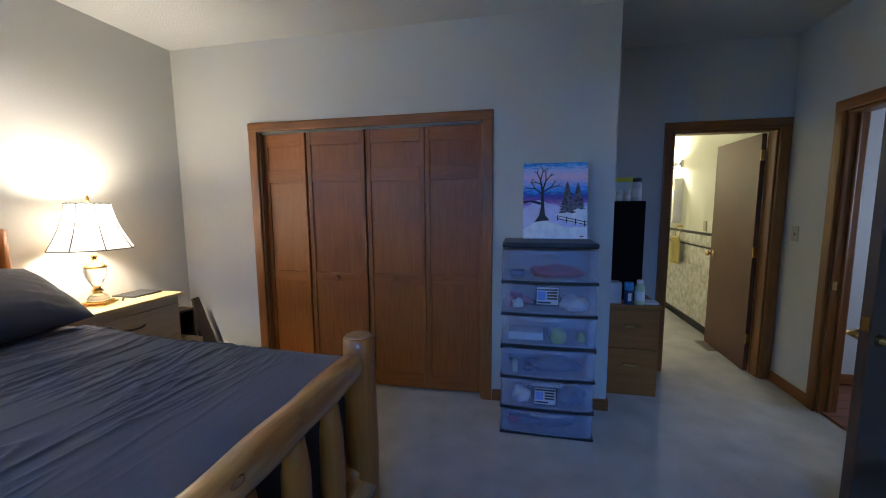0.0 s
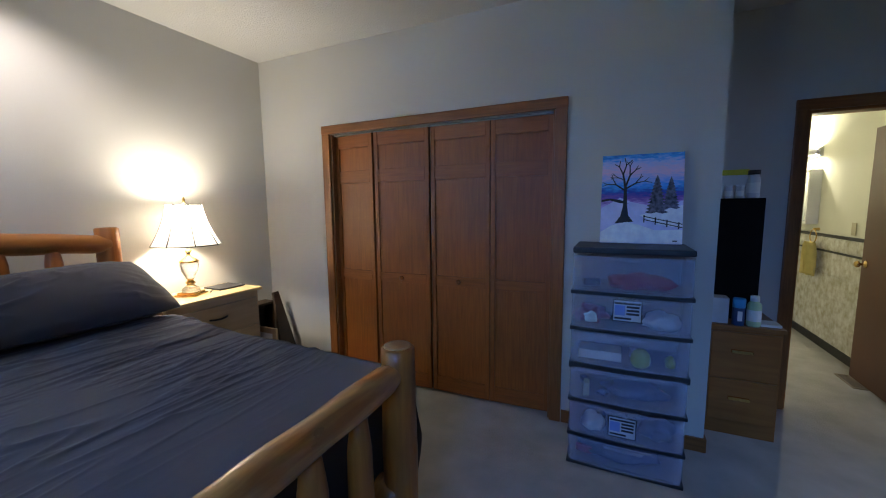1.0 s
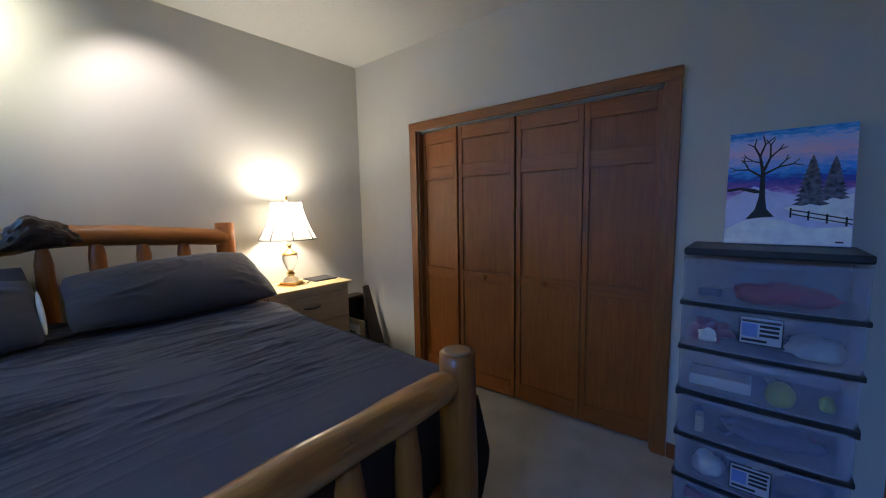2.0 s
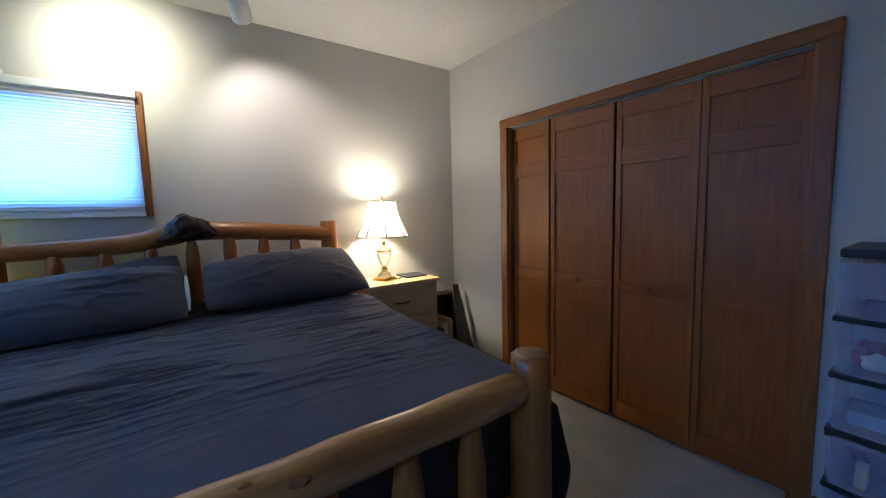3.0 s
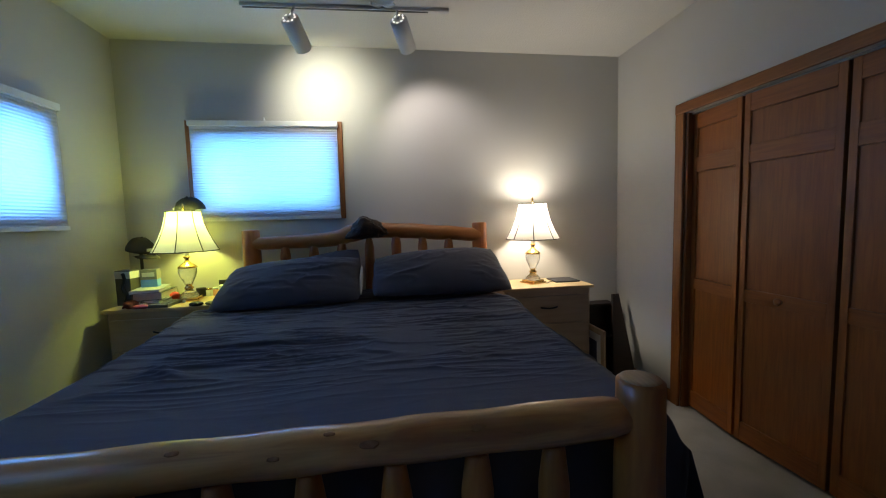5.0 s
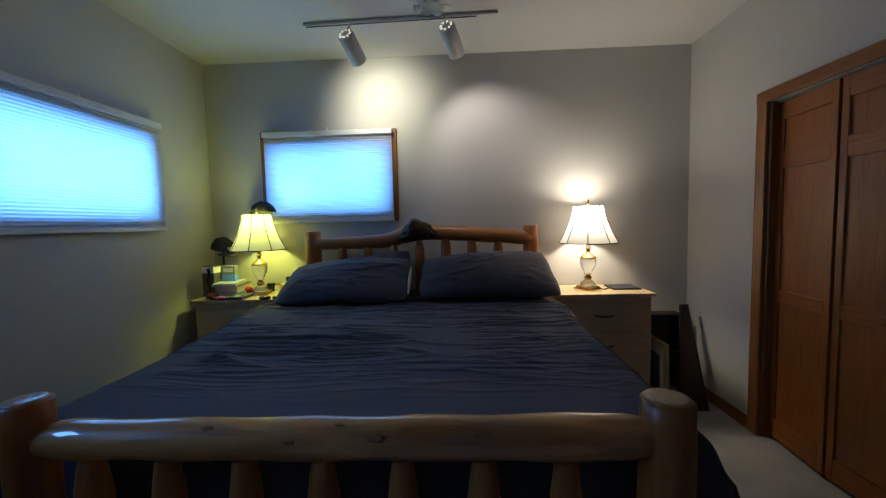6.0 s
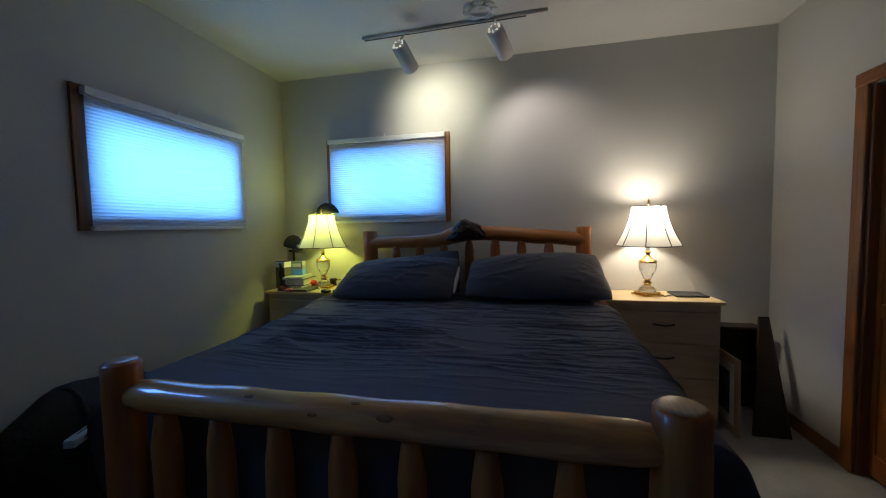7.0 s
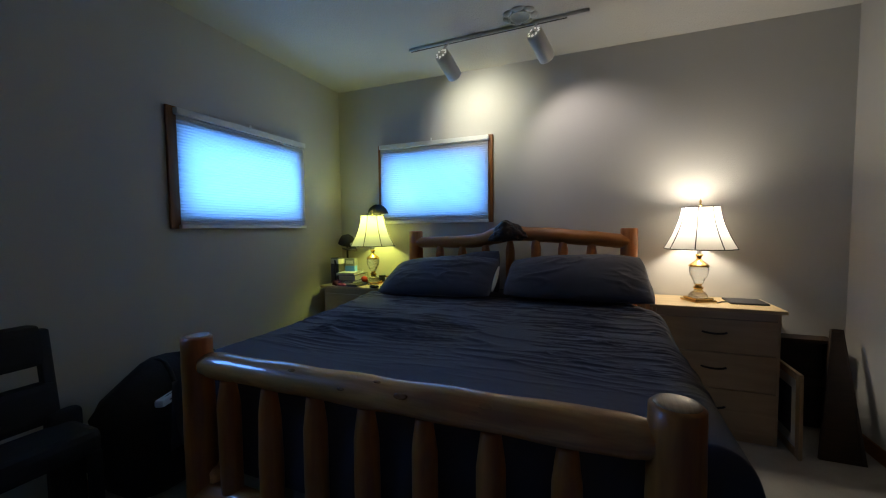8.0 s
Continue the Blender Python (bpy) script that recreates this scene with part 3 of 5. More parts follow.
def pillow(name, length, height, thick, m, seed, label, tl=0.0, tr=0.0, sag=0.0):
    bm = bmesh.new()
    bmesh.ops.create_grid(bm, x_segments=80, y_segments=46, size=0.5)
    back = bmesh.ops.duplicate(bm, geom=bm.verts[:] + bm.edges[:] + bm.faces[:])
    others = {e for e in back["geom"] if isinstance(e, bmesh.types.BMVert)}
    for v in bm.verts:
        a, b = v.co.x * 2, v.co.y * 2
        puff = max(0, (1 - abs(a) ** 2.6) * (1 - abs(b) ** 2.4)) ** 0.62
        side = -1 if v in others else 1
        pinch = 1 - 0.07 * (1 - abs(a * b)) * (abs(a) ** 4 + abs(b) ** 4) * 0.5
        q = Vector((a * 3 + seed, b * 3, side * 2))
        fold = 0.010 * noise.noise(Vector((a * 1.6 + seed, b * 1.3, side * 2))) - 0.014 * abs(a) ** 3 * (1 - abs(noise.noise(Vector((a * 1.5 + seed, b * 4 + a * 2, seed + 4))))) ** 8
        for fa, fb, deep, off in ((0.9, 2.1, 0.020, 9), (1.5, 3.6, 0.012, 15)):
            crease = noise.noise(Vector((a * fa + b * fb * 0.6 + seed * 3, b * fb - a * fb * 0.55, seed + off)))
            mask = max(0, min(1, 0.25 + 2.2 * noise.noise(Vector((a * 1.2, b * 1.2, seed + off + 20)))))
            fold += deep * mask * (1 - min(1, abs(crease))) ** (9 if crease > 0 else 22)
        pinch *= 1 - 0.06 * abs(a * b) ** 3
        if b > -0.4:
            b = -0.4 + (b + 0.4) * (1 - sag * max(0, min(1, 0.35 - 0.65 * a)) ** 1.5)
        a *= 1 - (tl if a < 0 else tr) * (b + 1) / 2
        v.co = Vector((a * length / 2 * pinch, b * height / 2 * pinch, side * (puff * (thick / 2 + fold) + 0.003)))
    bmesh.ops.remove_doubles(bm, verts=bm.verts, dist=0.004)
    ob = part(name, bm, FABRIC, None, "", True)
    ob.matrix_world = m
    return tagged(ob, label, "pillow", "bed pillows")


def frame_of(origin, along, up):
    x = Vector(along).normalized()
    y = (Vector(up) - x * x.dot(Vector(up))).normalized()
    z = x.cross(y)
    return Matrix.Translation(origin) @ Matrix((x, y, z)).transposed().to_4x4()


pl = pillow("pillow", 0.96, 0.47, 0.20, frame_of((-1.99, 0.262, 0.978), (0, 1, 0.02), (-0.82, 0, 0.52)), 1.0, "slate-blue pillow with a creased case", 0.14, 0.02, 0.14)
pillow("pillow", 0.60, 0.42, 0.13, frame_of((-2.150, 0.430, 0.968), (0, 1, 0.06), (-0.40, 0, 0.91)), 3.6, "slate-blue pillow tucked behind another on the bed", 0.10, 0.02, 0.25)
bm = bmesh.new()
bmesh.ops.create_icosphere(bm, subdivisions=3, radius=1)
for v in bm.verts:
    v.co = Vector((0.467 + v.co.x * 0.012, -0.02 + v.co.y * 0.15, v.co.z * 0.030))
ins = part("pillow_insert", bm, PAPER, None, "white pillow end showing at the case opening", True)
ins.parent = pl
pillow("pillow", 1.00, 0.48, 0.19, frame_of((-2.030, 1.290, 1.006), (0.02, 1, 0.0), (-0.83, 0, 0.56)), 5.1, "plump slate-blue pillow leaning on the headboard", 0.02, 0.12, 0.20)


# ---- bedside cabinets ----
def nightstand(label):
    """Front at +x, back at x = 0, y across."""
    ob = thing("nightstand", label, "nightstand", "bedside cabinets")
    D, Wd, H = 0.40, 0.70, 0.82
    part("body", boxes((0, D - 0.02, 0.01, 0.028, 0.0, H), (0, D - 0.02, Wd - 0.028, Wd - 0.01, 0.0, H), (0, 0.012, 0.028, Wd - 0.028, 0.03, H), (0.012, D - 0.03, 0.028, Wd - 0.028, 0.03, 0.048), bevel=0.002), STAND, ob)
    part("top", boxes((-0.003, D + 0.012, -0.012, Wd + 0.012, H + 0.0005, H + 0.024), bevel=0.006), STAND_TOP, ob, "honey-coloured wooden top")
    part("plinth", boxes((D - 0.035, D - 0.022, 0.03, Wd - 0.03, 0.0, 0.055)), STAND, ob)
    part("front_rail", boxes((D - 0.03, D - 0.004, 0.029, Wd - 0.029, H - 0.045, H)), STAND, ob)
    for z0, z1 in ((0.06, 0.3275), (0.331, 0.557), (0.5605, 0.7715)):
        dr = part("drawer_front", boxes((D - 0.02, D, 0.03, Wd - 0.03, z0, z1), bevel=0.003), STAND, ob)
        zc = (z0 + z1) / 2 + 0.02
        pts = [(D - 0.002 + 0.024 * math.sin(math.pi * k / 10) ** 0.6, Wd / 2 - 0.065 + 0.013 * k, zc - 0.004 * math.sin(math.pi * k / 10)) for k in range(11)]
        part("handle", log(pts, [0.0065] * 11, 10, 0), BLACK, dr, "dark curved bar handle", True)
    return ob


ns1 = nightstand("pale wooden nightstand with three drawers beside the bed")
ns1.matrix_world = pose(-2.432, 1.765, 0)
ns2 = copy_thing(ns1, pose(-2.432, -0.920, 0))
ns2["label"] = "pale wooden nightstand crowded with small things"


# ---- lamps ----
def table_lamp(label):
    ob = thing("table_lamp", label, "table lamp", "bedside lamps")
    part("base", boxes((-0.075, 0.075, -0.075, 0.075, 0.0, 0.012), (-0.062, 0.062, -0.062, 0.062, 0.012, 0.026), bevel=0.005), BRASS, ob, "square brass foot")
    part("pedestal", lathe([(0.055, 0.026), (0.058, 0.036), (0.046, 0.055), (0.026, 0.070), (0.022, 0.078)], 24), GLASS, ob, "clear glass pedestal", True)
    part("collar", lathe([(0.020, 0.078), (0.030, 0.084), (0.030, 0.094), (0.018, 0.104), (0.020, 0.112), (0.028, 0.118)], 24), BRASS, ob, "brass collar", True)
    g = part("vase", lathe([(0.026, 0.118), (0.034, 0.140), (0.050, 0.170), (0.058, 0.200), (0.058, 0.226), (0.054, 0.234)], 16), GLASS, ob, "cut glass body")
    part("cap", lathe([(0.060, 0.234), (0.062, 0.240), (0.050, 0.252), (0.024, 0.272), (0.013, 0.286), (0.014, 0.296), (0.024, 0.316), (0.016, 0.318)], 24), BRASS, ob, "brass cap", True)
    part("socket", lathe([(0.012, 0.318), (0.016, 0.322), (0.016, 0.370), (0.010, 0.376)], 16), WHITE, ob, "white candle socket", True)
    part("harp", log([(0, 0.045 * math.sin(math.pi * k / 16), 0.36 + 0.285 * k / 16) for k in range(17)], [0.002] * 17, 6, 0), BRASS, ob)
    part("harp", log([(0, -0.045 * math.sin(math.pi * k / 16), 0.36 + 0.285 * k / 16) for k in range(17)], [0.002] * 17, 6, 0), BRASS, ob)
    part("finial", lathe([(0.004, 0.640), (0.009, 0.648), (0.005, 0.658), (0.010, 0.668), (0.004, 0.682), (0.001, 0.690)], 12), BRASS, ob, "", True)

    def r_at(s):
        return 0.108 + 0.100 * (1 - s) ** 1.6 + 0.002
    bm = bmesh.new()
    segs, rows = 48, 16
    rings = []
    for i in range(rows + 1):
        s = i / rows
        rr = r_at(s)
        ring = []
        for k in range(segs):
            a = 2 * math.pi * k / segs
            scal = 1 - 0.030 * abs(math.sin(a * 4))
            ring.append(bm.verts.new((rr * scal * math.cos(a), rr * scal * math.sin(a), 0.355 + 0.280 * s)))
        rings.append(ring)
    for a, b in zip(rings, rings[1:]):
        for k in range(segs):
            bm.faces.new((a[k], a[(k + 1) % segs], b[(k + 1) % segs], b[k]))
    sh = part("shade", bm, SHADE, ob, "cream cloth bell shade", True)
    for k in range(8):
        a = 2 * math.pi * k / 8
        part("rib", log([(r_at(i / 10) * 1.004 * math.cos(a), r_at(i / 10) * 1.004 * math.sin(a), 0.355 + 0.028 * i) for i in range(11)], [0.0032] * 11, 6, 0), DARK_TRIM, sh, "dark piping")
    for s in (0.0, 1.0):
        part("hem", log([(r_at(s) * (1 - 0.03 * abs(math.sin(4 * 2 * math.pi * i / 48))) * math.cos(2 * math.pi * i / 48), r_at(s) * (1 - 0.03 * abs(math.sin(4 * 2 * math.pi * i / 48))) * math.sin(2 * math.pi * i / 48), 0.355 + 0.280 * s) for i in range(49)], [0.0035] * 49, 6, 0), DARK_TRIM, sh, "dark hem trim")
    return ob


tl1 = table_lamp("lit brass and cut-glass lamp with a cream bell shade")
tl1.matrix_world = pose(-2.24, 2.07, 0.845, 0, 0, 26)
tl2 = copy_thing(tl1, pose(-2.25, -0.505, 0.845, 0, 0, 9))
tl2["label"] = "lit yellow-glowing brass and cut-glass lamp"

# ---- ceiling track ----
GLOW = bpy.data.materials.new("bulb_light")
GLOW.use_nodes = True
GLOW.node_tree.nodes["Principled BSDF"].inputs["Emission Color"].default_value = (1.0, 0.93, 0.75, 1)
GLOW.node_tree.nodes["Principled BSDF"].inputs["Emission Strength"].default_value = 6.0
track = thing("track_light", "white ceiling track with two cylindrical spot heads", "track light")
rail = part("rail", boxes((-0.017, 0.017, 0.0, 1.285, -0.021, -0.001), bevel=0.003), WHITE_METAL, track, "pale grey rail")
rail.matrix_world = pose(-1.903, 0.082, TOP, 0, 0, -1.9)
slot = part("slot", boxes((-0.006, 0.006, 0.012, 1.15, -0.0235, -0.0205)), BLACK, rail, "black conductor slot")
# raised lobes, shaped to stand for a ring of bright blobs on the ceiling
rosette = tagged(new("ceiling_rosette"), "small scalloped ring of raised lobes on the ceiling", "ceiling rosette")
rosette.matrix_world = pose(-1.762, 0.945, TOP)
part("rim", lathe([(0.055, -0.004), (0.060, -0.012), (0.070, -0.012), (0.076, -0.001)], 28), CEIL, rosette, "", True)
for k in range(7):
    a = 2 * math.pi * k / 7
    bm = bmesh.new()
    bmesh.ops.create_icosphere(bm, subdivisions=2, radius=1)
    for v in bm.verts:
        v.co = Vector((v.co.x * 0.026, v.co.y * 0.040, v.co.z * 0.014 - 0.001))
    part("petal", bm, CEIL, rosette, "", True).matrix_local = pose(0.088 * math.cos(a), 0.088 * math.sin(a), 0, 0, 0, 360 * k / 7)
for top_p, bot_p in (((-1.755, 0.398, 2.578), (-1.925, 0.438, 2.478)), ((-1.755, 1.034, 2.600), (-1.925, 1.100, 2.496))):
    a, b = Vector(top_p), Vector(bot_p)
    d = (b - a).normalized()
    m = Matrix.Translation(a) @ d.to_track_quat("Z", "Y").to_matrix().to_4x4()
    L = (b - a).length
    can = part("spot_head", lathe([(0.030, 0.0), (0.048, 0.004), (0.054, 0.012), (0.054, L - 0.004), (0.051, L), (0.048, L - 0.01), (0.040, L - 0.05)], 28), WHITE_METAL, track, "pale grey spot cylinder", True)
    can.matrix_world = m
    part("stem", straight(a + Vector((0, 0, 0.0)), (-1.903 + 0.033 * (a.y - 0.08), a.y, TOP - 0.018), 0.008, 0.008, 2, rough=0, segs=8), WHITE_METAL, track)
    for k in range(8):
        h = part("vent_hole", lathe([(0.005, -0.0012), (0.005, 0.0006)], 10, (0.035 * math.cos(k * math.pi / 4), 0.035 * math.sin(k * math.pi / 4), -0.0002)), GLOW, can, "glowing vent hole")


# ---- drawer tower ----
tower = thing("drawer_tower", "two stacked clear plastic drawer units with black frames", "drawer tower")
TX0, TX1, TY0, TY1 = 0.268, 0.838, 2.535, 2.89
levels = [0.010, 0.180, 0.380, 0.585, 0.785, 0.985, 1.195]
part("lid", boxes((TX0 + 0.006, TX1 - 0.006, TY0 - 0.004, TY1, 1.195, 1.226), bevel=0.008), BLACK, tower, "black lid")
for k, z in enumerate(levels[:-1]):
    th = 0.034 if k == 3 else 0.020
    part("shelf_frame", boxes((TX0, TX1, TY0 - 0.006, TY1, z - th + 0.01, z + 0.01), bevel=0.004), BLACK, tower, "black shelf strip")
for z0, z1 in zip(levels, levels[1:]):
    for xx in (TX0 + 0.004, TX1 - 0.014):
        part("side_frame", boxes((xx, xx + 0.01, TY0 + 0.03, TY1 - 0.01, z0 + 0.010, z1 - 0.010)), DRAWER, tower)
    a, b = z0 + 0.012, z1 - 0.014
    bm = bmesh.new()
    n = 14
    lo, hi = [], []
    for k in range(n + 1):
        s = k / n
        bow = -0.016 * (1 - (2 * s - 1) ** 2)
        x = TX0 + 0.016 + (TX1 - TX0 - 0.032) * s
        lo.append((x, TY0 + bow, a))
        hi.append((x, TY0 + bow - 0.004, b))
    va, vb = [bm.verts.new(p) for p in lo], [bm.verts.new(p) for p in hi]
    for k in range(n):
        bm.faces.new((va[k], va[k + 1], vb[k + 1], vb[k]))
    dr = part("drawer", bm, FRONT, tower, "frosted clear drawer front", True)
    for ra, rb in ((b - 0.011, b), (a, a + 0.007)):
        bm = bmesh.new()
        strip = [[bm.verts.new((p[0], p[1] - (0.006 if k in (1, 2) else 0.0008), z)) for k, z in enumerate((ra, ra + 0.002, rb - 0.002, rb))] for p in lo]
        for va, vb in zip(strip, strip[1:]):
            for k in range(3):
                bm.faces.new((va[k], vb[k], vb[k + 1], va[k + 1]))
        part("rim", bm, DRAWER, dr, "moulded rim", True)
    for sa, sb in ((0.0, 0.07), (0.93, 1.0)):
        bm = bmesh.new()
        strip = []
        for k in range(4):
            f = sa + (sb - sa) * k / 3
            x, bow = TX0 + 0.016 + (TX1 - TX0 - 0.032) * f, -0.016 * (1 - (2 * f - 1) ** 2)
            strip.append([bm.verts.new((x, TY0 + bow - (0.005 if 0 < k < 3 else 0.001), z)) for z in (a + 0.008, b - 0.012)])
        for va, vb in zip(strip, strip[1:]):
            bm.faces.new((va[0], vb[0], vb[1], va[1]))
        part("side_margin", bm, DRAWER, dr, "moulded end margin", True)
    part("pull", boxes((TX0 + 0.19, TX1 - 0.19, TY0 - 0.034, TY0 - 0.018, b - 0.022, b - 0.004), bevel=0.005), DRAWER, dr, "moulded pull lip")
    part("tray", boxes((TX0 + 0.02, TX1 - 0.02, TY0 + 0.01, TY1 - 0.02, a, a + 0.003), (TX0 + 0.02, TX0 + 0.023, TY0 + 0.01, TY1 - 0.02, a, b - 0.02), (TX1 - 0.023, TX1 - 0.02, TY0 + 0.01, TY1 - 0.02, a, b - 0.02), (TX0 + 0.023, TX1 - 0.023, TY1 - 0.024, TY1 - 0.021, a, b - 0.02)), DRAWER, dr)

# ---- open doors ----
LEAF = wood("flat_birch_door", (0.108, 0.034, 0.015), (0.135, 0.045, 0.021), 0.38, 2, bump=0.0)


def slab_door(name, label, lever):
    """Hinge at the origin, leaf along +x, thickness along +y."""
    ob = tagged(new(name), label, "door", kind="structure")
    part("slab", boxes((0.003, 0.745, 0, 0.035, 0.012, 2.02), bevel=0.002), LEAF, ob)
    for side in (-1, 1):
        y = -0.001 if side < 0 else 0.036
        if lever:
            part("door_handle", log([(0.685, y, 0.885), (0.685, y + side * 0.045, 0.885), (0.675, y + side * 0.055, 0.885), (0.62, y + side * 0.055, 0.89), (0.575, y + side * 0.052, 0.883)], [0.026, 0.010, 0.011, 0.009, 0.007], 12, 0), BRASS, ob, "brass lever handle", True)
        else:
            k = part("door_knob", lathe([(0.030, 0), (0.030, 0.004), (0.011, 0.010), (0.010, 0.03), (0.024, 0.040), (0.027, 0.052), (0.018, 0.064), (0.0, 0.066)], 20), BRASS, ob, "brass knob", True)
            k.matrix_local = pose(0.685, y, 0.955, 90 if side < 0 else -90, 0, 0)
    part("latch_plate", boxes((0.744, 0.7465, 0.006, 0.029, 0.925, 0.985)), BRASS, ob)
    for z in (0.25, 1.0, 1.8):
        part("hinge", boxes((-0.004, 0.004, 0.0, 0.035, z, z + 0.09), bevel=0.001), BRASS, ob)
    return ob


d1 = slab_door("door_bath", "open flat wooden bathroom door with a brass knob", False)
d1.matrix_world = pose(BX1 - 0.022, B + 0.115, 0, 0, 0, 89)
# darker than the bathroom leaf: the shade on this face is in the colour
LEAF = wood("shaded_door", (0.050, 0.024, 0.012), (0.085, 0.042, 0.022), 0.35, 2)
d2 = slab_door("door_hall", "open wooden hall door with brass levers, shade in its colour", True)
d2.matrix_world = pose(E - 0.022, HY0 + 0.03, 0, 0, 0, 212)

# ---- bathroom ----
MARBLE = mat("marbled_tile", (0.44, 0.40, 0.29), 0.12, bump=0.05, colour2=(0.74, 0.73, 0.69), scale=16)
tiles = structure("wainscot", boxes((2.418, 2.43, 4.45, 6.2, 0.08, 1.12)), MARBLE, "cream marbled tile wainscot with black borders", "wall tiles")
for j in range(4):
    for k in range(8):
        za, ya = 0.085 + j * 0.218, 4.455 + k * 0.218
        part("tile", boxes((2.410, 2.419, ya, ya + 0.217, za, za + 0.217), bevel=0.0008), MARBLE, tiles)
for k in range(8):
    part("tile", boxes((2.410, 2.419, 4.455 + k * 0.218, 4.67 + k * 0.218, 0.985, 1.10), bevel=0.002), MARBLE, tiles)
part("border", boxes((2.404, 2.4185, 4.45, 6.2, 1.105, 1.135), bevel=0.002), BLACK, tiles, "black border tile")
part("border", boxes((2.407, 2.4185, 4.45, 6.2, 0.958, 0.975), bevel=0.002), BLACK, tiles, "black border tile")
structure("baseboard_bath", boxes((2.405, 2.43, 4.45, 6.2, 0, 0.078)), BLACK, "black tile base in the bathroom", "baseboard")
bar = thing("light_bar", "steel bathroom light bar with round glowing bulbs", "wall light")
part("plate", boxes((2.40, 2.4295, 5.72, 6.18, 1.93, 2.03), bevel=0.004), CHROME, bar)
for k in range(3):
    bm = bmesh.new()
    bmesh.ops.create_uvsphere(bm, u_segments=16, v_segments=10, radius=0.04)
    bulb = part("globe", bm, WHITE, bar, "white globe bulb", True)
    bulb.matrix_world = pose(2.36, 5.80 + 0.15 * k, 1.98)
outlet = thing("wall_outlet", "beige electric outlet on the bathroom wall", "outlet")
part("plate", boxes((2.422, 2.4295, 4.985, 5.055, 1.15, 1.265), bevel=0.002), mat("beige_plastic", (0.45, 0.40, 0.28), 0.5, vary=0.1), outlet)
CLEAR_IVORY = mat("ivory_plastic", (0.45, 0.40, 0.30), 0.4, vary=0.1)
switch = thing("light_switch", "almond light switch on the wall between two doorways", "light switch")
part("plate", boxes((E - 0.007, E - 0.0005, 3.525, 3.595, 1.165, 1.28), bevel=0.002), mat("almond_plastic", (0.36, 0.32, 0.25), 0.5, vary=0.1), switch)
part("toggle", boxes((E - 0.016, E - 0.0065, 3.555, 3.565, 1.21, 1.235), bevel=0.002), CLEAR_IVORY, switch)
vent = thing("floor_vent", "beige slotted floor vent in the bathroom carpet", "floor vent")
VENT = mat("vent_metal", (0.30, 0.24, 0.17), 0.5, 0.3, vary=0.1)
part("frame", boxes((2.215, 2.225, 4.30, 4.58, 0.0, 0.008), (2.295, 2.305, 4.30, 4.58, 0.0, 0.008), (2.225, 2.295, 4.30, 4.31, 0.0, 0.008), (2.225, 2.295, 4.57, 4.58, 0.0, 0.008)), VENT, vent)
for k in range(12):
    part("slat", boxes((2.225, 2.295, 4.318 + k * 0.021, 4.326 + k * 0.021, 0.0, 0.006)), VENT, vent)
towel = thing("towel", "yellow towel on a brass ring in the bathroom", "towel")
TOWEL = mat("towel_cloth", (0.55, 0.45, 0.16), 0.95, bump=0.8, bump_scale=200, vary=0.15)
bm = bmesh.new()
rows = []
for i in range(15):
    z = 0.70 + 0.34 * i / 14
    rows.append([bm.verts.new((2.350 + 0.018 * math.sin(j * 1.3 + i * 0.15) - 0.02 * (j % 2), 5.60 + (0.05 + 0.10 * (1 - i / 14) ** 0.5) * (j / 6 - 1), z)) for j in range(13)])
for a, b in zip(rows, rows[1:]):
    for j in range(12):
        bm.faces.new((a[j], a[j + 1], b[j + 1], b[j]))
cloth = part("cloth", bm, TOWEL, towel, "", True)
sol = cloth.modifiers.new("thick", "SOLIDIFY")
sol.thickness = 0.012
part("ring", log([(2.365, 5.60 + 0.07 * math.sin(2 * math.pi * k / 24), 1.10 + 0.07 * math.cos(2 * math.pi * k / 24)) for k in range(25)], [0.005] * 25, 8, 0), BRASS, towel)
part("mount", boxes((2.36, 2.411, 5.585, 5.615, 1.16, 1.19), bevel=0.005), BRASS, towel)
cab = thing("wall_cabinet", "white-framed mirror cabinet on the bathroom wall", "cabinet")
part("frame", boxes((2.33, 2.4295, 5.70, 5.73, 1.22, 1.80), (2.33, 2.4295, 6.12, 6.15, 1.22, 1.80), (2.33, 2.4295, 5.73, 6.12, 1.22, 1.25), (2.33, 2.4295, 5.73, 6.12, 1.77, 1.80), bevel=0.003), WHITE, cab)
part("mirror", boxes((2.335, 2.4295, 5.73, 6.12, 1.25, 1.77)), CHROME, cab)

# ---- chest in the alcove ----
chest = thing("file_cabinet", "oak two-drawer file cabinet on the carpet", "file cabinet")
part("body", boxes((1.035, 1.40, 3.205, 3.615, 0.0, 0.68), bevel=0.003), CHEST, chest)
part("top", boxes((1.022, 1.413, 3.19, 3.62, 0.6805, 0.705), bevel=0.004), CHEST, chest)
for z0, z1 in ((0.095, 0.365), (0.38, 0.665)):
    dr = part("drawer_front", boxes((1.05, 1.388, 3.190, 3.206, z0, z1), bevel=0.003), CHEST, chest)
    part("pull", boxes((1.15, 1.26, 3.17, 3.191, z1 - 0.125, z1 - 0.105), bevel=0.004), BRASS, dr, "pale brass pull")
speaker = thing("loudspeaker", "tall narrow matte black box on the file cabinet", "loudspeaker")
VOID = mat("black_cloth", (0.0035, 0.0035, 0.004), 0.9, vary=0.3, Specular_IOR_Level=0.15)
part("box", boxes((1.05, 1.31, 3.36, 3.61, 0.706, 1.48), bevel=0.004), VOID, speaker)
part("grille", boxes((1.06, 1.30, 3.352, 3.361, 0.72, 1.465), bevel=0.003), VOID, speaker)


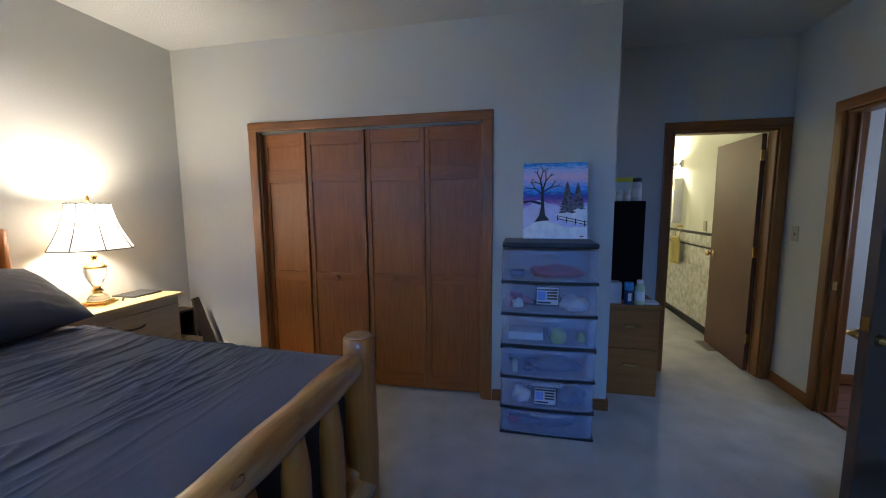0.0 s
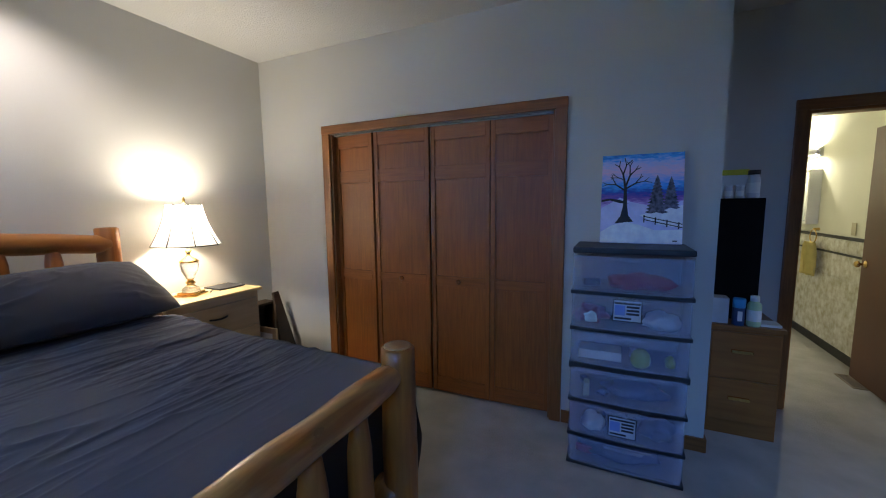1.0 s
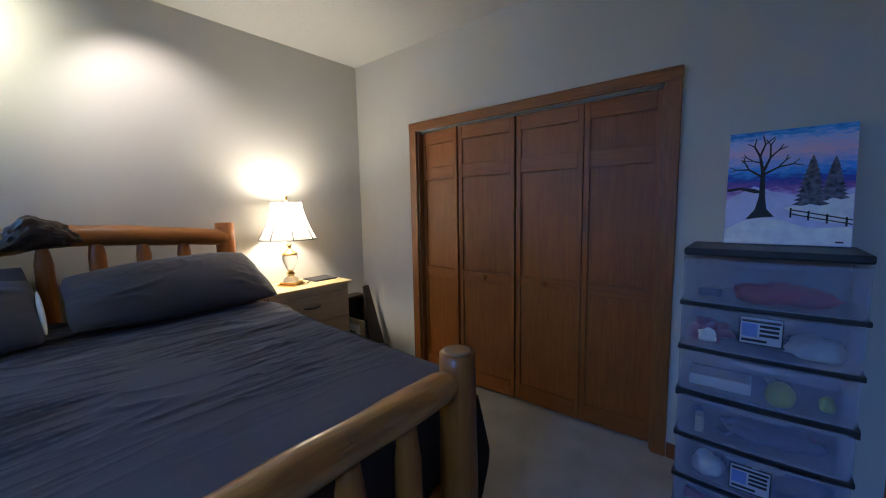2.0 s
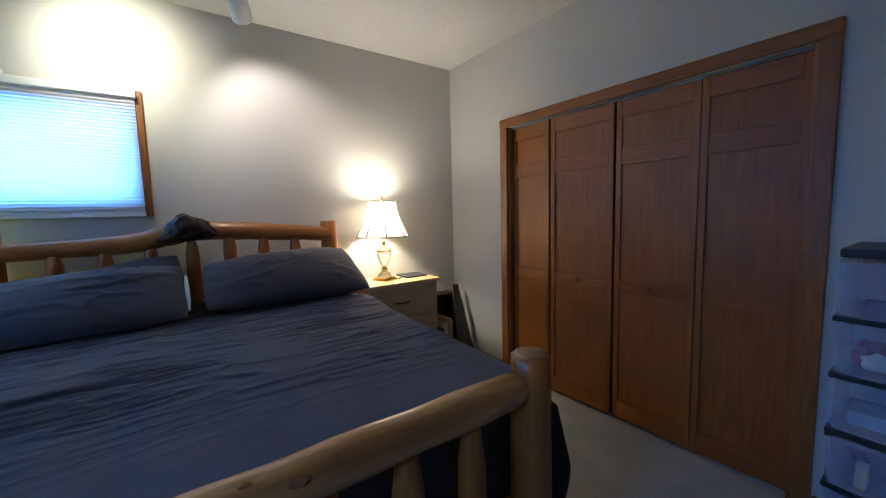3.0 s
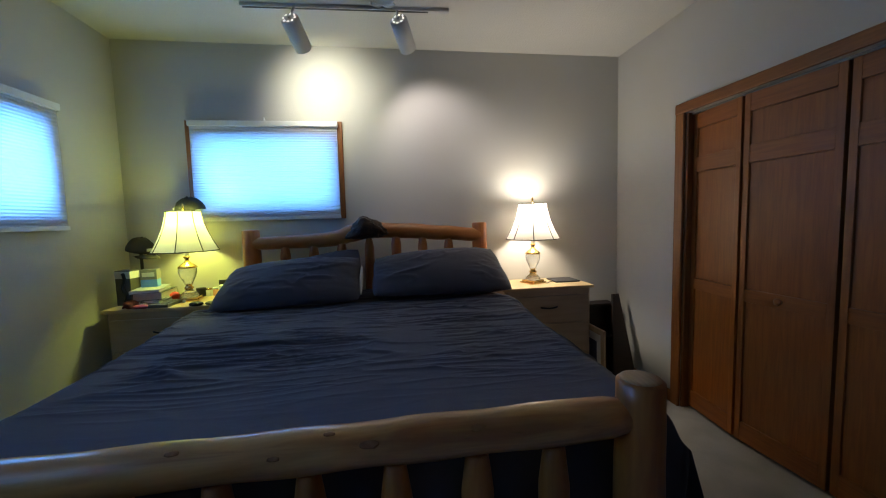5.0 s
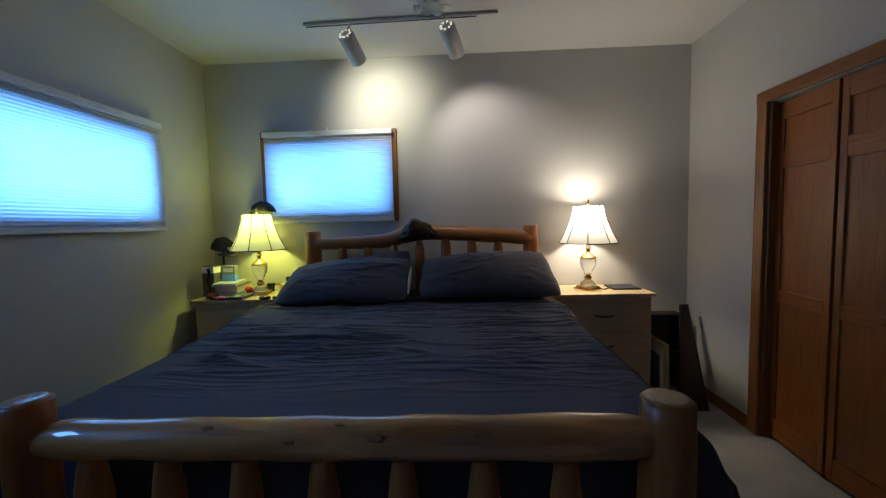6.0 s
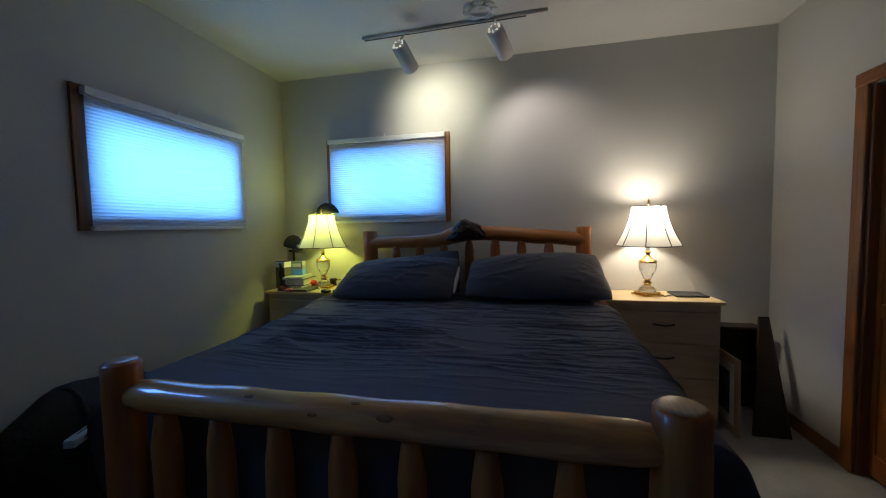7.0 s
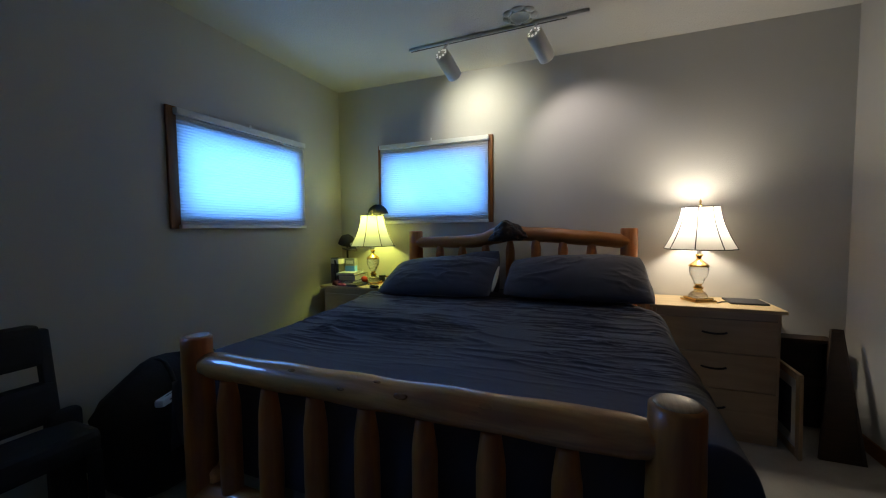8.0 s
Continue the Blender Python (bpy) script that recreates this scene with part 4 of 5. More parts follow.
# ---- painting on the tower ----
def flat(points, y, material, parent, name):
    bm = bmesh.new()
    a = [bm.verts.new((p[0], y, p[1])) for p in points]
    bm.faces.new(a)
    return part(name, bm, material, parent)


SKYP = bpy.data.materials.new("painted_sky")
SKYP.use_nodes = True
n_, l_ = SKYP.node_tree.nodes, SKYP.node_tree.links
co_, sep_, no_, ma_ = n_.new("ShaderNodeTexCoord"), n_.new("ShaderNodeSeparateXYZ"), n_.new("ShaderNodeTexNoise"), n_.new("ShaderNodeMath")
mp_ = n_.new("ShaderNodeMapping")
mp_.inputs["Scale"].default_value = (6, 6, 22)
l_.new(co_.outputs["Object"], sep_.inputs[0])
l_.new(co_.outputs["Object"], mp_.inputs["Vector"])
l_.new(mp_.outputs[0], no_.inputs["Vector"])
ma_.operation = "MULTIPLY_ADD"
ma_.inputs[1].default_value = 0.09
l_.new(no_.outputs["Fac"], ma_.inputs[0])
l_.new(sep_.outputs["Z"], ma_.inputs[2])
mr_ = n_.new("ShaderNodeMapRange")
mr_.inputs["From Min"].default_value, mr_.inputs["From Max"].default_value = 0.045, 0.555
l_.new(ma_.outputs[0], mr_.inputs["Value"])
rp_ = n_.new("ShaderNodeValToRGB")
stops = [(0.0, (0.45, 0.50, 0.80)), (0.30, (0.62, 0.64, 0.88)), (0.42, (0.60, 0.42, 0.80)), (0.49, (0.26, 0.10, 0.45)), (0.57, (0.02, 0.07, 0.48)), (0.64, (0.05, 0.36, 0.88)), (0.72, (0.45, 0.50, 0.85)), (0.80, (0.88, 0.58, 0.78)), (0.90, (0.55, 0.60, 0.90)), (0.96, (0.06, 0.40, 0.85)), (1.0, (0.02, 0.20, 0.65))]
while len(rp_.color_ramp.elements) < len(stops):
    rp_.color_ramp.elements.new(0.5)
for e, (q, c) in zip(rp_.color_ramp.elements, stops):
    e.position, e.color = q, (*c, 1)
l_.new(mr_.outputs[0], rp_.inputs["Fac"])
l_.new(rp_.outputs[0], n_["Principled BSDF"].inputs["Base Color"])
n_["Principled BSDF"].inputs["Roughness"].default_value = 0.45
SNOW = mat("painted_snow", (0.86, 0.88, 0.97), 0.5, vary=0.12, scale=25)
SNOW2 = mat("painted_far_snow", (0.66, 0.66, 0.93), 0.5, vary=0.12, scale=20)
INK = mat("painted_dark", (0.012, 0.010, 0.016), 0.5, vary=0.3)
PINE = mat("painted_pine", (0.012, 0.020, 0.030), 0.6, colour2=(0.20, 0.20, 0.28), scale=60)

painting = thing("painting", "stretched canvas of a winter tree standing on the drawer tower", "painting", at=pose(0.394, 2.82, 1.2275, -9.0, 0, 0))
part("canvas", boxes((0, 0.412, -0.018, 0.0, 0, 0.508), bevel=0.002), SKYP, painting, "painted dusk sky")
yy = -0.0188
flat([(0.002, 0.20), (0.10, 0.26), (0.16, 0.235), (0.30, 0.20), (0.41, 0.24), (0.41, 0.02), (0.002, 0.02)], yy, SNOW2, painting, "far_snow")
flat([(0.002, 0.250), (0.05, 0.256), (0.10, 0.248), (0.145, 0.226), (0.10, 0.228), (0.05, 0.245), (0.002, 0.236)], yy - 0.0004, INK, painting, "far_ridge")
flat([(0.002, 0.002), (0.002, 0.06), (0.06, 0.10), (0.13, 0.122), (0.20, 0.105), (0.28, 0.075), (0.41, 0.08), (0.41, 0.002)], yy - 0.0008, SNOW, painting, "near_snow")
flat([(0.20, 0.16), (0.28, 0.18), (0.36, 0.20), (0.41, 0.215), (0.41, 0.09), (0.30, 0.105)], yy - 0.0006, SNOW, painting, "middle_snow")
flat([(0.075, 0.110), (0.105, 0.155), (0.116, 0.21), (0.118, 0.33), (0.132, 0.33), (0.138, 0.21), (0.146, 0.155), (0.172, 0.122), (0.125, 0.118)], yy - 0.0012, INK, painting, "trunk")
random.seed(5)


def twig(p, ang, length, width, depth, out):
    q = (p[0] + length * math.cos(ang), p[1] + length * math.sin(ang))
    nx, nz = -math.sin(ang) * width / 2, math.cos(ang) * width / 2
    out.append([(p[0] - nx, p[1] - nz), (p[0] + nx, p[1] + nz), (q[0] + nx * 0.7, q[1] + nz * 0.7), (q[0] - nx * 0.7, q[1] - nz * 0.7)])
    if depth:
        for s in (-1, 1):
            twig(q, ang + s * random.uniform(0.25, 0.6), length * random.uniform(0.55, 0.8), width * 0.65, depth - 1, out)


quads = []
for p, ang, ln, wd in (((0.125, 0.32), 1.75, 0.075, 0.013), ((0.125, 0.32), 1.25, 0.07, 0.012), ((0.124, 0.30), 2.5, 0.06, 0.010), ((0.126, 0.31), 0.55, 0.06, 0.010), ((0.124, 0.36), 2.75, 0.04, 0.007)):
    twig(p, ang, ln, wd, 2, quads)
bm = bmesh.new()
for k, qd in enumerate(quads):
    bm.faces.new([bm.verts.new((min(max(a, 0.004), 0.408), yy - 0.0014 - 0.00002 * k, min(b, 0.505))) for a, b in qd])
part("branches", bm, INK, painting)
for cx, base, hh, ww in ((0.285, 0.175, 0.195, 0.054), (0.352, 0.20, 0.160, 0.042)):
    bm = bmesh.new()
    for k in range(11):
        s = k / 11
        z, hw = base + hh * s, ww * (1 - s) ** 0.8 + 0.004
        bm.faces.new([bm.verts.new((cx + a, yy - 0.0014 - k * 0.00005, z + b)) for a, b in ((-hw, 0), (-hw * 0.5, -0.007), (0, 0.001), (hw * 0.5, -0.007), (hw, 0), (0, hh / 11 + 0.016))])
    part("pine", bm, PINE, painting)
for k in range(4):
    part("fence_post", boxes((0.222 + 0.056 * k, 0.228 + 0.056 * k, yy - 0.0022, yy - 0.0016, 0.118 - 0.012 * k, 0.160 - 0.013 * k)), INK, painting)
for dz in (0.030, 0.012):
    flat([(0.222, 0.120 + dz), (0.41, 0.077 + dz), (0.41, 0.082 + dz), (0.222, 0.125 + dz)], yy - 0.0018, INK, painting, "fence_rail")
part("mark", boxes((0.365, 0.388, yy - 0.0016, yy - 0.001, 0.014, 0.020)), INK, painting)

# ---- labels and contents of the drawer tower ----
LABEL_BLUE = mat("label_blue", (0.16, 0.24, 0.55), 0.5, vary=0.1)
LABEL_PAPER = mat("label_paper", (0.46, 0.48, 0.56), 0.5, vary=0.1)
for z in (0.853, 0.222):
    lb = part("label", boxes((0.478, 0.612, TY0 - 0.0215, TY0 - 0.0205, z, z + 0.112)), INK, tower, "printed paper label")
    part("label_sheet", boxes((0.482, 0.608, TY0 - 0.0222, TY0 - 0.0214, z + 0.004, z + 0.108)), LABEL_PAPER, lb)
    part("title_bar", boxes((0.486, 0.604, TY0 - 0.0228, TY0 - 0.0221, z + 0.090, z + 0.100)), INK, lb)
    part("picture", boxes((0.487, 0.535, TY0 - 0.0228, TY0 - 0.0221, z + 0.032, z + 0.084)), LABEL_BLUE, lb)
    for k in range(3):
        part("text_bar", boxes((0.542, 0.600, TY0 - 0.0228, TY0 - 0.0221, z + 0.036 + 0.018 * k, z + 0.047 + 0.018 * k)), INK, lb)
    part("foot_bar", boxes((0.487, 0.565, TY0 - 0.0228, TY0 - 0.0221, z + 0.012, z + 0.022)), INK, lb)


def lump(name, c, r, material, label, category, seed, rough=0.25):
    bm = bmesh.new()
    bmesh.ops.create_icosphere(bm, subdivisions=3, radius=1)
    for v in bm.verts:
        k = 1 + rough * noise.noise(v.co * 1.6 + Vector((seed, 0, 0))) + rough * 0.5 * noise.noise(v.co * 4 + Vector((0, seed, 0)))
        v.co = Vector((v.co.x * r[0] * k, v.co.y * r[1] * k, max(v.co.z * k, -0.75) * r[2]))
    ob = part(name, bm, material, None, "", True)
    ob.location = (c[0], c[1], c[2] + 0.75 * r[2])
    return tagged(ob, label, category)


RED = mat("red_cloth", (0.38, 0.025, 0.05), 0.9, vary=0.2, bump=0.4)
LIME = mat("lime_plastic", (0.38, 0.44, 0.06), 0.5, vary=0.2)
PINK = mat("pink_plastic", (0.35, 0.05, 0.11), 0.5, vary=0.1)
GREYBLUE = mat("grey_blue_cloth", (0.11, 0.12, 0.17), 0.9, vary=0.2, bump=0.4)
lump("folded_cloth", (0.60, 2.68, 1.00), (0.16, 0.10, 0.045), RED, "red folded cloth inside a clear drawer", "cloth", 1.0, 0.35)
lump("folded_cloth", (0.37, 2.66, 0.80), (0.07, 0.06, 0.055), PINK, "pink and white cloth inside a clear drawer", "cloth", 2.0, 0.8)
lump("crumpled_paper", (0.37, 2.555, 0.825), (0.035, 0.02, 0.03), PAPER, "crumpled white paper in a clear drawer", "paper", 3.0, 0.45)
lump("crumpled_paper", (0.71, 2.63, 0.80), (0.08, 0.06, 0.05), PAPER, "crumpled white sheets in a clear drawer", "paper", 4.5, 0.45)
tagged(part("carton", boxes((0.31, 0.53, 2.60, 2.72, 0.60, 0.65), bevel=0.004), PAPER), "white carton in a clear drawer", "box")
lump("ball", (0.62, 2.585, 0.60), (0.048, 0.045, 0.055), LIME, "lime green ball in a clear drawer", "ball", 6.0, 0.03)
lump("small_bag", (0.76, 2.63, 0.60), (0.022, 0.03, 0.035), LIME, "small lime bag in a clear drawer", "bag", 7.0)
lump("folded_cloth", (0.60, 2.66, 0.395), (0.15, 0.07, 0.05), GREYBLUE, "grey-blue cloth in a clear drawer", "cloth", 8.0, 0.45)
tagged(part("carton", boxes((0.345, 0.375, 2.565, 2.62, 0.395, 0.47), bevel=0.003), mat("cream_card", (0.55, 0.50, 0.32), 0.7, vary=0.1)), "small cream carton in a clear drawer", "box")
lump("crumpled_paper", (0.40, 2.62, 0.195), (0.06, 0.06, 0.05), PAPER, "white wrapping in a clear drawer", "paper", 9.0, 0.45)
lump("folded_cloth", (0.72, 2.66, 0.195), (0.08, 0.09, 0.06), GREYBLUE, "dark folded cloth in a clear drawer", "cloth", 10.0, 0.45)
lump("folded_cloth", (0.55, 2.70, 0.024), (0.20, 0.12, 0.05), GREYBLUE, "dark clothes in the lowest clear drawer", "cloth", 11.0, 0.4)


random.seed(11)
ODDS = (PAPER, GREYBLUE, PINK, LABEL_BLUE, BLACK, GREYBLUE)
for z0 in (0.80, 0.60, 0.395, 0.195, 0.026, 1.0):
    for k in range(4):
        xa, ya = random.uniform(0.31, 0.74), random.uniform(2.62, 2.80)
        a, b_, h = random.uniform(0.02, 0.09), random.uniform(0.01, 0.05), random.uniform(0.008, 0.05)
        ob = part("small_carton", boxes((-a / 2, a / 2, -b_ / 2, b_ / 2, 0, h), bevel=0.003), random.choice(ODDS))
        ob.matrix_world = pose(xa, ya, z0, 0, 0, random.uniform(-40, 40))
        tagged(ob, "small carton among odds and ends in a drawer", "box", "odds and ends in drawers")


# ---- bottles and boxes in the alcove ----
def bottle(name, c, r, h, body, cap, label, neck=0.4, category="bottle"):
    ob = thing(name, label, category, at=pose(*c))
    part("body", lathe([(r * 0.92, 0), (r, 0.006), (r, h * 0.68), (r * 0.85, h * 0.76), (r * neck, h * 0.82), (r * neck, h * 0.84)], 20), body, ob, "", True)
    part("cap", lathe([(r * neck * 1.25, h * 0.835), (r * neck * 1.25, h * 0.99), (r * neck * 1.1, h)], 20), cap, ob, "", True)
    part("label", lathe([(r * 1.012, h * 0.18), (r * 1.012, h * 0.55)], 20), PAPER, ob)
    return ob


BLUEP = mat("blue_plastic", (0.03, 0.30, 0.62), 0.35, vary=0.1)
TEAL = mat("navy_plastic", (0.015, 0.05, 0.14), 0.35, vary=0.1)
GREENP = mat("pale_green_plastic", (0.45, 0.58, 0.32), 0.4, vary=0.1)
YELLOWC = mat("yellow_card", (0.70, 0.62, 0.04), 0.6, vary=0.1)
CLEARP = mat("milky_plastic", (0.55, 0.55, 0.56), 0.3, vary=0.1)
can = thing("spray_can", "blue capped spray can on the file cabinet", "spray can", at=pose(1.185, 3.235, 0.705))
part("body", lathe([(0.030, 0), (0.032, 0.006), (0.032, 0.105), (0.030, 0.112)], 20), TEAL, can, "", True)
part("cap", lathe([(0.033, 0.110), (0.033, 0.160), (0.030, 0.166)], 20), BLUEP, can, "bright blue cap", True)
part("label", boxes((-0.012, 0.012, -0.0335, -0.031, 0.03, 0.09)), PAPER, can)
bottle("lotion_bottle", (1.262, 3.24, 0.705), 0.036, 0.185, GREENP, WHITE, "white-capped pale green bottle on the file cabinet", 0.5)
tagged(part("carton", boxes((1.045, 1.135, 3.23, 3.33, 0.7055, 0.865), bevel=0.003), CLEARP), "small grey carton on the file cabinet", "box")
tagged(part("tray", boxes((1.30, 1.40, 3.23, 3.34, 0.7055, 0.722), bevel=0.004), PAPER), "stack of pale papers on the file cabinet", "papers")
carton = thing("carton", "white carton with a yellow lid on the black speaker", "box")
part("sides", boxes((1.06, 1.24, 3.47, 3.60, 1.4805, 1.63), bevel=0.003), PAPER, carton)
part("lid", boxes((1.055, 1.245, 3.465, 3.605, 1.63, 1.665), bevel=0.003), YELLOWC, carton, "yellow lid")
bottle("pill_bottle", (1.13, 3.42, 1.4805), 0.022, 0.085, CLEARP, WHITE, "small clear bottle on the black speaker", 0.8)
bottle("pill_bottle", (1.19, 3.42, 1.4805), 0.022, 0.085, CLEARP, WHITE, "small clear bottle on the black speaker", 0.8)
bottle("squat_bottle", (1.262, 3.44, 1.4805), 0.034, 0.175, CLEARP, BLACK, "grey bottle with a black cap on the speaker", 0.75)


# ---- things on the nightstands ----
NT = 0.8445
tagged(part("tablet", boxes((-2.36, -2.17, 2.235, 2.44, NT + 0.001, NT + 0.012), bevel=0.003), mat("grey_slate", (0.045, 0.043, 0.045), 0.75, vary=0.15, Specular_IOR_Level=0.2)), "thin dark grey tablet on the nightstand", "tablet")
cord = log([(-2.17 - 0.10 * k / 12, 2.16 + 0.09 * k / 12 + 0.008 * math.sin(k), NT + 0.004) for k in range(13)], [0.0028] * 13, 8, 0)
tagged(part("cord", cord, BLACK), "thin black lamp cord on the nightstand", "cord")

LEFT = set(o.name for o in bpy.data.objects)
speaker2 = thing("clock_radio", "white and dark upright box with a hanging black cable", "box", at=pose(-2.20, -0.815, NT, 0, 0, -12))
part("body", boxes((-0.04, 0.04, -0.055, 0.055, 0, 0.24), bevel=0.004), mat("dark_card", (0.08, 0.075, 0.07), 0.6, vary=0.2), speaker2)
part("band", boxes((-0.041, 0.0412, -0.0555, 0.0555, 0.185, 0.235), bevel=0.003), PAPER, speaker2, "pale printed band")
part("cable", log([(0.046, 0.01 + 0.01 * math.sin(k * 0.8), 0.22 - 0.016 * k) for k in range(13)], [0.011 - 0.0004 * k for k in range(13)], 10, 0), BLACK, speaker2, "black cable", True)
box2 = thing("carton", "blue and white small carton on the nightstand", "box", at=pose(-2.25, -0.70, NT, 0, 0, 8))
part("sides", boxes((-0.03, 0.03, -0.05, 0.05, 0, 0.165), bevel=0.002), mat("pale_blue_card", (0.14, 0.36, 0.85), 0.6, vary=0.1), box2)
part("top_band", boxes((-0.031, 0.031, -0.051, 0.051, 0.165, 0.235), bevel=0.002), mat("grey_card", (0.25, 0.25, 0.24), 0.6, vary=0.1), box2)
part("text_bar", boxes((0.031, 0.0325, -0.038, 0.036, 0.185, 0.215)), PAPER, box2)
part("window", boxes((0.030, 0.0318, -0.02, 0.025, 0.05, 0.10), bevel=0.002), BLACK, box2)


def book(c, size, turn, cover, label, tilt=0):
    ob = thing("book", label, "book", "books on the nightstand", at=pose(*c, 0, tilt, turn))
    a, b, h = size
    part("cover", boxes((-a / 2, a / 2, -b / 2, b / 2, 0, 0.003), (-a / 2, a / 2, -b / 2, b / 2, h - 0.003, h), (-a / 2, -a / 2 + 0.003, -b / 2, b / 2, 0.003, h - 0.003), bevel=0.0008), cover, ob)
    part("page_block", boxes((-a / 2 + 0.003, a / 2 - 0.004, -b / 2 + 0.004, b / 2 - 0.004, 0.003, h - 0.003)), PAPER, ob, "cream page block")
    return ob


DARKC = mat("dark_cover", (0.05, 0.055, 0.06), 0.5, vary=0.2)
GREYC = mat("grey_cover", (0.35, 0.36, 0.36), 0.5, vary=0.1)
book((-2.20, -0.63, NT), (0.16, 0.23, 0.022), 78, DARKC, "dark hardback book at the foot of the stack")
book((-2.20, -0.63, NT + 0.022), (0.16, 0.23, 0.018), 84, GREYC, "grey paperback book in a stack")
book((-2.22, -0.655, NT + 0.040), (0.17, 0.25, 0.050), 96, DARKC, "thick dark hardback book in a stack")
book((-2.20, -0.675, NT + 0.0905), (0.17, 0.26, 0.022), 104, GREYC, "pale thin book on top of the stack")
tagged(part("notebook", boxes((-2.20, -2.02, -0.60, -0.478, NT + 0.0005, NT + 0.022), bevel=0.003), mat("graphite_plastic", (0.10, 0.10, 0.105), 0.45, vary=0.15)), "dark grey calculator-like case on the nightstand edge", "case")
lump("ball", (-2.235, -0.545, NT + 0.018), (0.030, 0.032, 0.030), mat("orange_red", (0.75, 0.07, 0.02), 0.5, vary=0.1), "small orange-red ball on the nightstand", "ball", 3.3, 0.05)
for k, (xx, yv, ln) in enumerate(((-2.07, -0.75, 0.11), (-2.06, -0.70, 0.09), (-2.10, -0.77, 0.08))):
    tagged(part("pen", straight((xx, yv, NT + 0.007), (xx + 0.02, yv + ln, NT + 0.007), 0.006, 0.005, 4, rough=0, segs=10), (PINK, BLACK, RED)[k]), ("pink", "black", "red")[k] + " pen lying on the nightstand", "pen", "loose pens")
lump("pouch", (-2.09, -0.71, NT), (0.035, 0.05, 0.022), BLACK, "small black pouch on the nightstand", "pouch", 5.0)
mouse = lump("glasses_case", (-2.03, -0.310, NT), (0.030, 0.045, 0.016), BLACK_GLOSS, "glossy black glasses case on the nightstand", "glasses case", 2.2, 0.05)
lump("glasses_case", (-2.05, -0.225, NT), (0.026, 0.038, 0.014), BLACK, "matte black case on the nightstand", "glasses case", 4.2, 0.05)


def jar(c, r, h, body, lid, label):
    ob = thing("jar", label, "jar", "jars on the nightstand", at=pose(*c))
    part("body", lathe([(r * 0.95, 0), (r, 0.004), (r, h * 0.8), (r * 0.95, h * 0.82)], 18), body, ob, "", True)
    part("lid", lathe([(r * 1.03, h * 0.82), (r * 1.03, h * 0.97), (r, h)], 18), lid, ob, "", True)
    return ob


jar((-2.385, -0.440, NT), 0.032, 0.065, BLACK, BLACK, "black round jar on the nightstand")
jar((-2.385, -0.385, NT), 0.021, 0.060, PAPER, BRASS, "white jar with a brass lid")
jar((-2.395, -0.340, NT), 0.021, 0.062, mat("salmon", (0.60, 0.30, 0.20), 0.5, vary=0.1), WHITE, "salmon jar with a white lid")
jar((-2.385, -0.290, NT), 0.022, 0.080, WHITE, WHITE, "tall white jar on the nightstand")
tagged(part("phone_holder", boxes((-2.425, -2.411, -0.325, -0.265, NT + 0.0005, NT + 0.115), bevel=0.006), BLACK), "black phone standing upright on the nightstand", "phone")


def cap(c, m, label):
    """A baseball cap: dome and visor along +x."""
    ob = thing("cap", label, "cap", "caps", at=m)
    bm = bmesh.new()
    bmesh.ops.create_uvsphere(bm, u_segments=24, v_segments=12, radius=1)
    bmesh.ops.delete(bm, geom=[v for v in bm.verts if v.co.z < -0.05], context="VERTS")
    for v in bm.verts:
        v.co = Vector((v.co.x * 0.10, v.co.y * 0.083, v.co.z * (0.10 + 0.012 * noise.noise(v.co * 3))))
    d = part("crown", bm, c, ob, "", True)
    d.modifiers.new("thick", "SOLIDIFY").thickness = 0.004
    bm = bmesh.new()
    rows = []
    for i in range(7):
        rows.append([bm.verts.new((0.085 * math.cos(a) * 0.98 + 0.075 * i / 6 * math.cos(a), (0.083 - 0.006 * i / 6) * math.sin(a), -0.004 - 0.012 * i / 6 - 0.02 * math.sin(a) ** 2)) for a in [(-1.15 + 2.3 * j / 14) for j in range(15)]])
    for a, b in zip(rows, rows[1:]):
        for j in range(14):
            bm.faces.new((a[j], a[j + 1], b[j + 1], b[j]))
    v = part("visor", bm, c, ob, "", True)
    v.modifiers.new("thick", "SOLIDIFY").thickness = 0.004
    part("button", lathe([(0.008, 0.098), (0.006, 0.106), (0.001, 0.108)], 10), c, ob)
    part("badge", boxes((0.094, 0.099, -0.03, 0.03, 0.02, 0.04), bevel=0.001), GREYC, ob)
    return ob


CAPM = mat("black_twill", (0.018, 0.016, 0.016), 0.9, vary=0.3, bump=0.5, bump_scale=300)
cap(CAPM, pose(-2.32, -0.79, 1.205, 0, 12, 66), "black baseball cap on a stand in the corner")
stand = thing("cap_stand", "dark stand with a round base holding a cap", "stand", at=pose(-2.32, -0.79, NT))
part("pole", lathe([(0.010, 0.01), (0.010, 0.34), (0.035, 0.36), (0.055, 0.40)], 14), BLACK, stand, "", True)
part("foot", lathe([(0.05, 0), (0.05, 0.008), (0.02, 0.012)], 20), BLACK, stand, "", True)
cap(CAPM, pose(-2.345, -0.45, 1.485, 0, 10, -70), "black cap with a red edge hung behind the lamp")
hook = thing("wall_hook", "small brass hook on the wall behind the lamp", "hook")
part("peg", straight((W, -0.45, 1.555), (W + 0.10, -0.45, 1.58), 0.005, 0.005, 3, rough=0, segs=8), BRASS, hook)
part("plate", lathe([(0.014, 0), (0.014, 0.004)], 12), BRASS, hook).matrix_world = pose(W, -0.45, 1.555, 0, 90, 0)

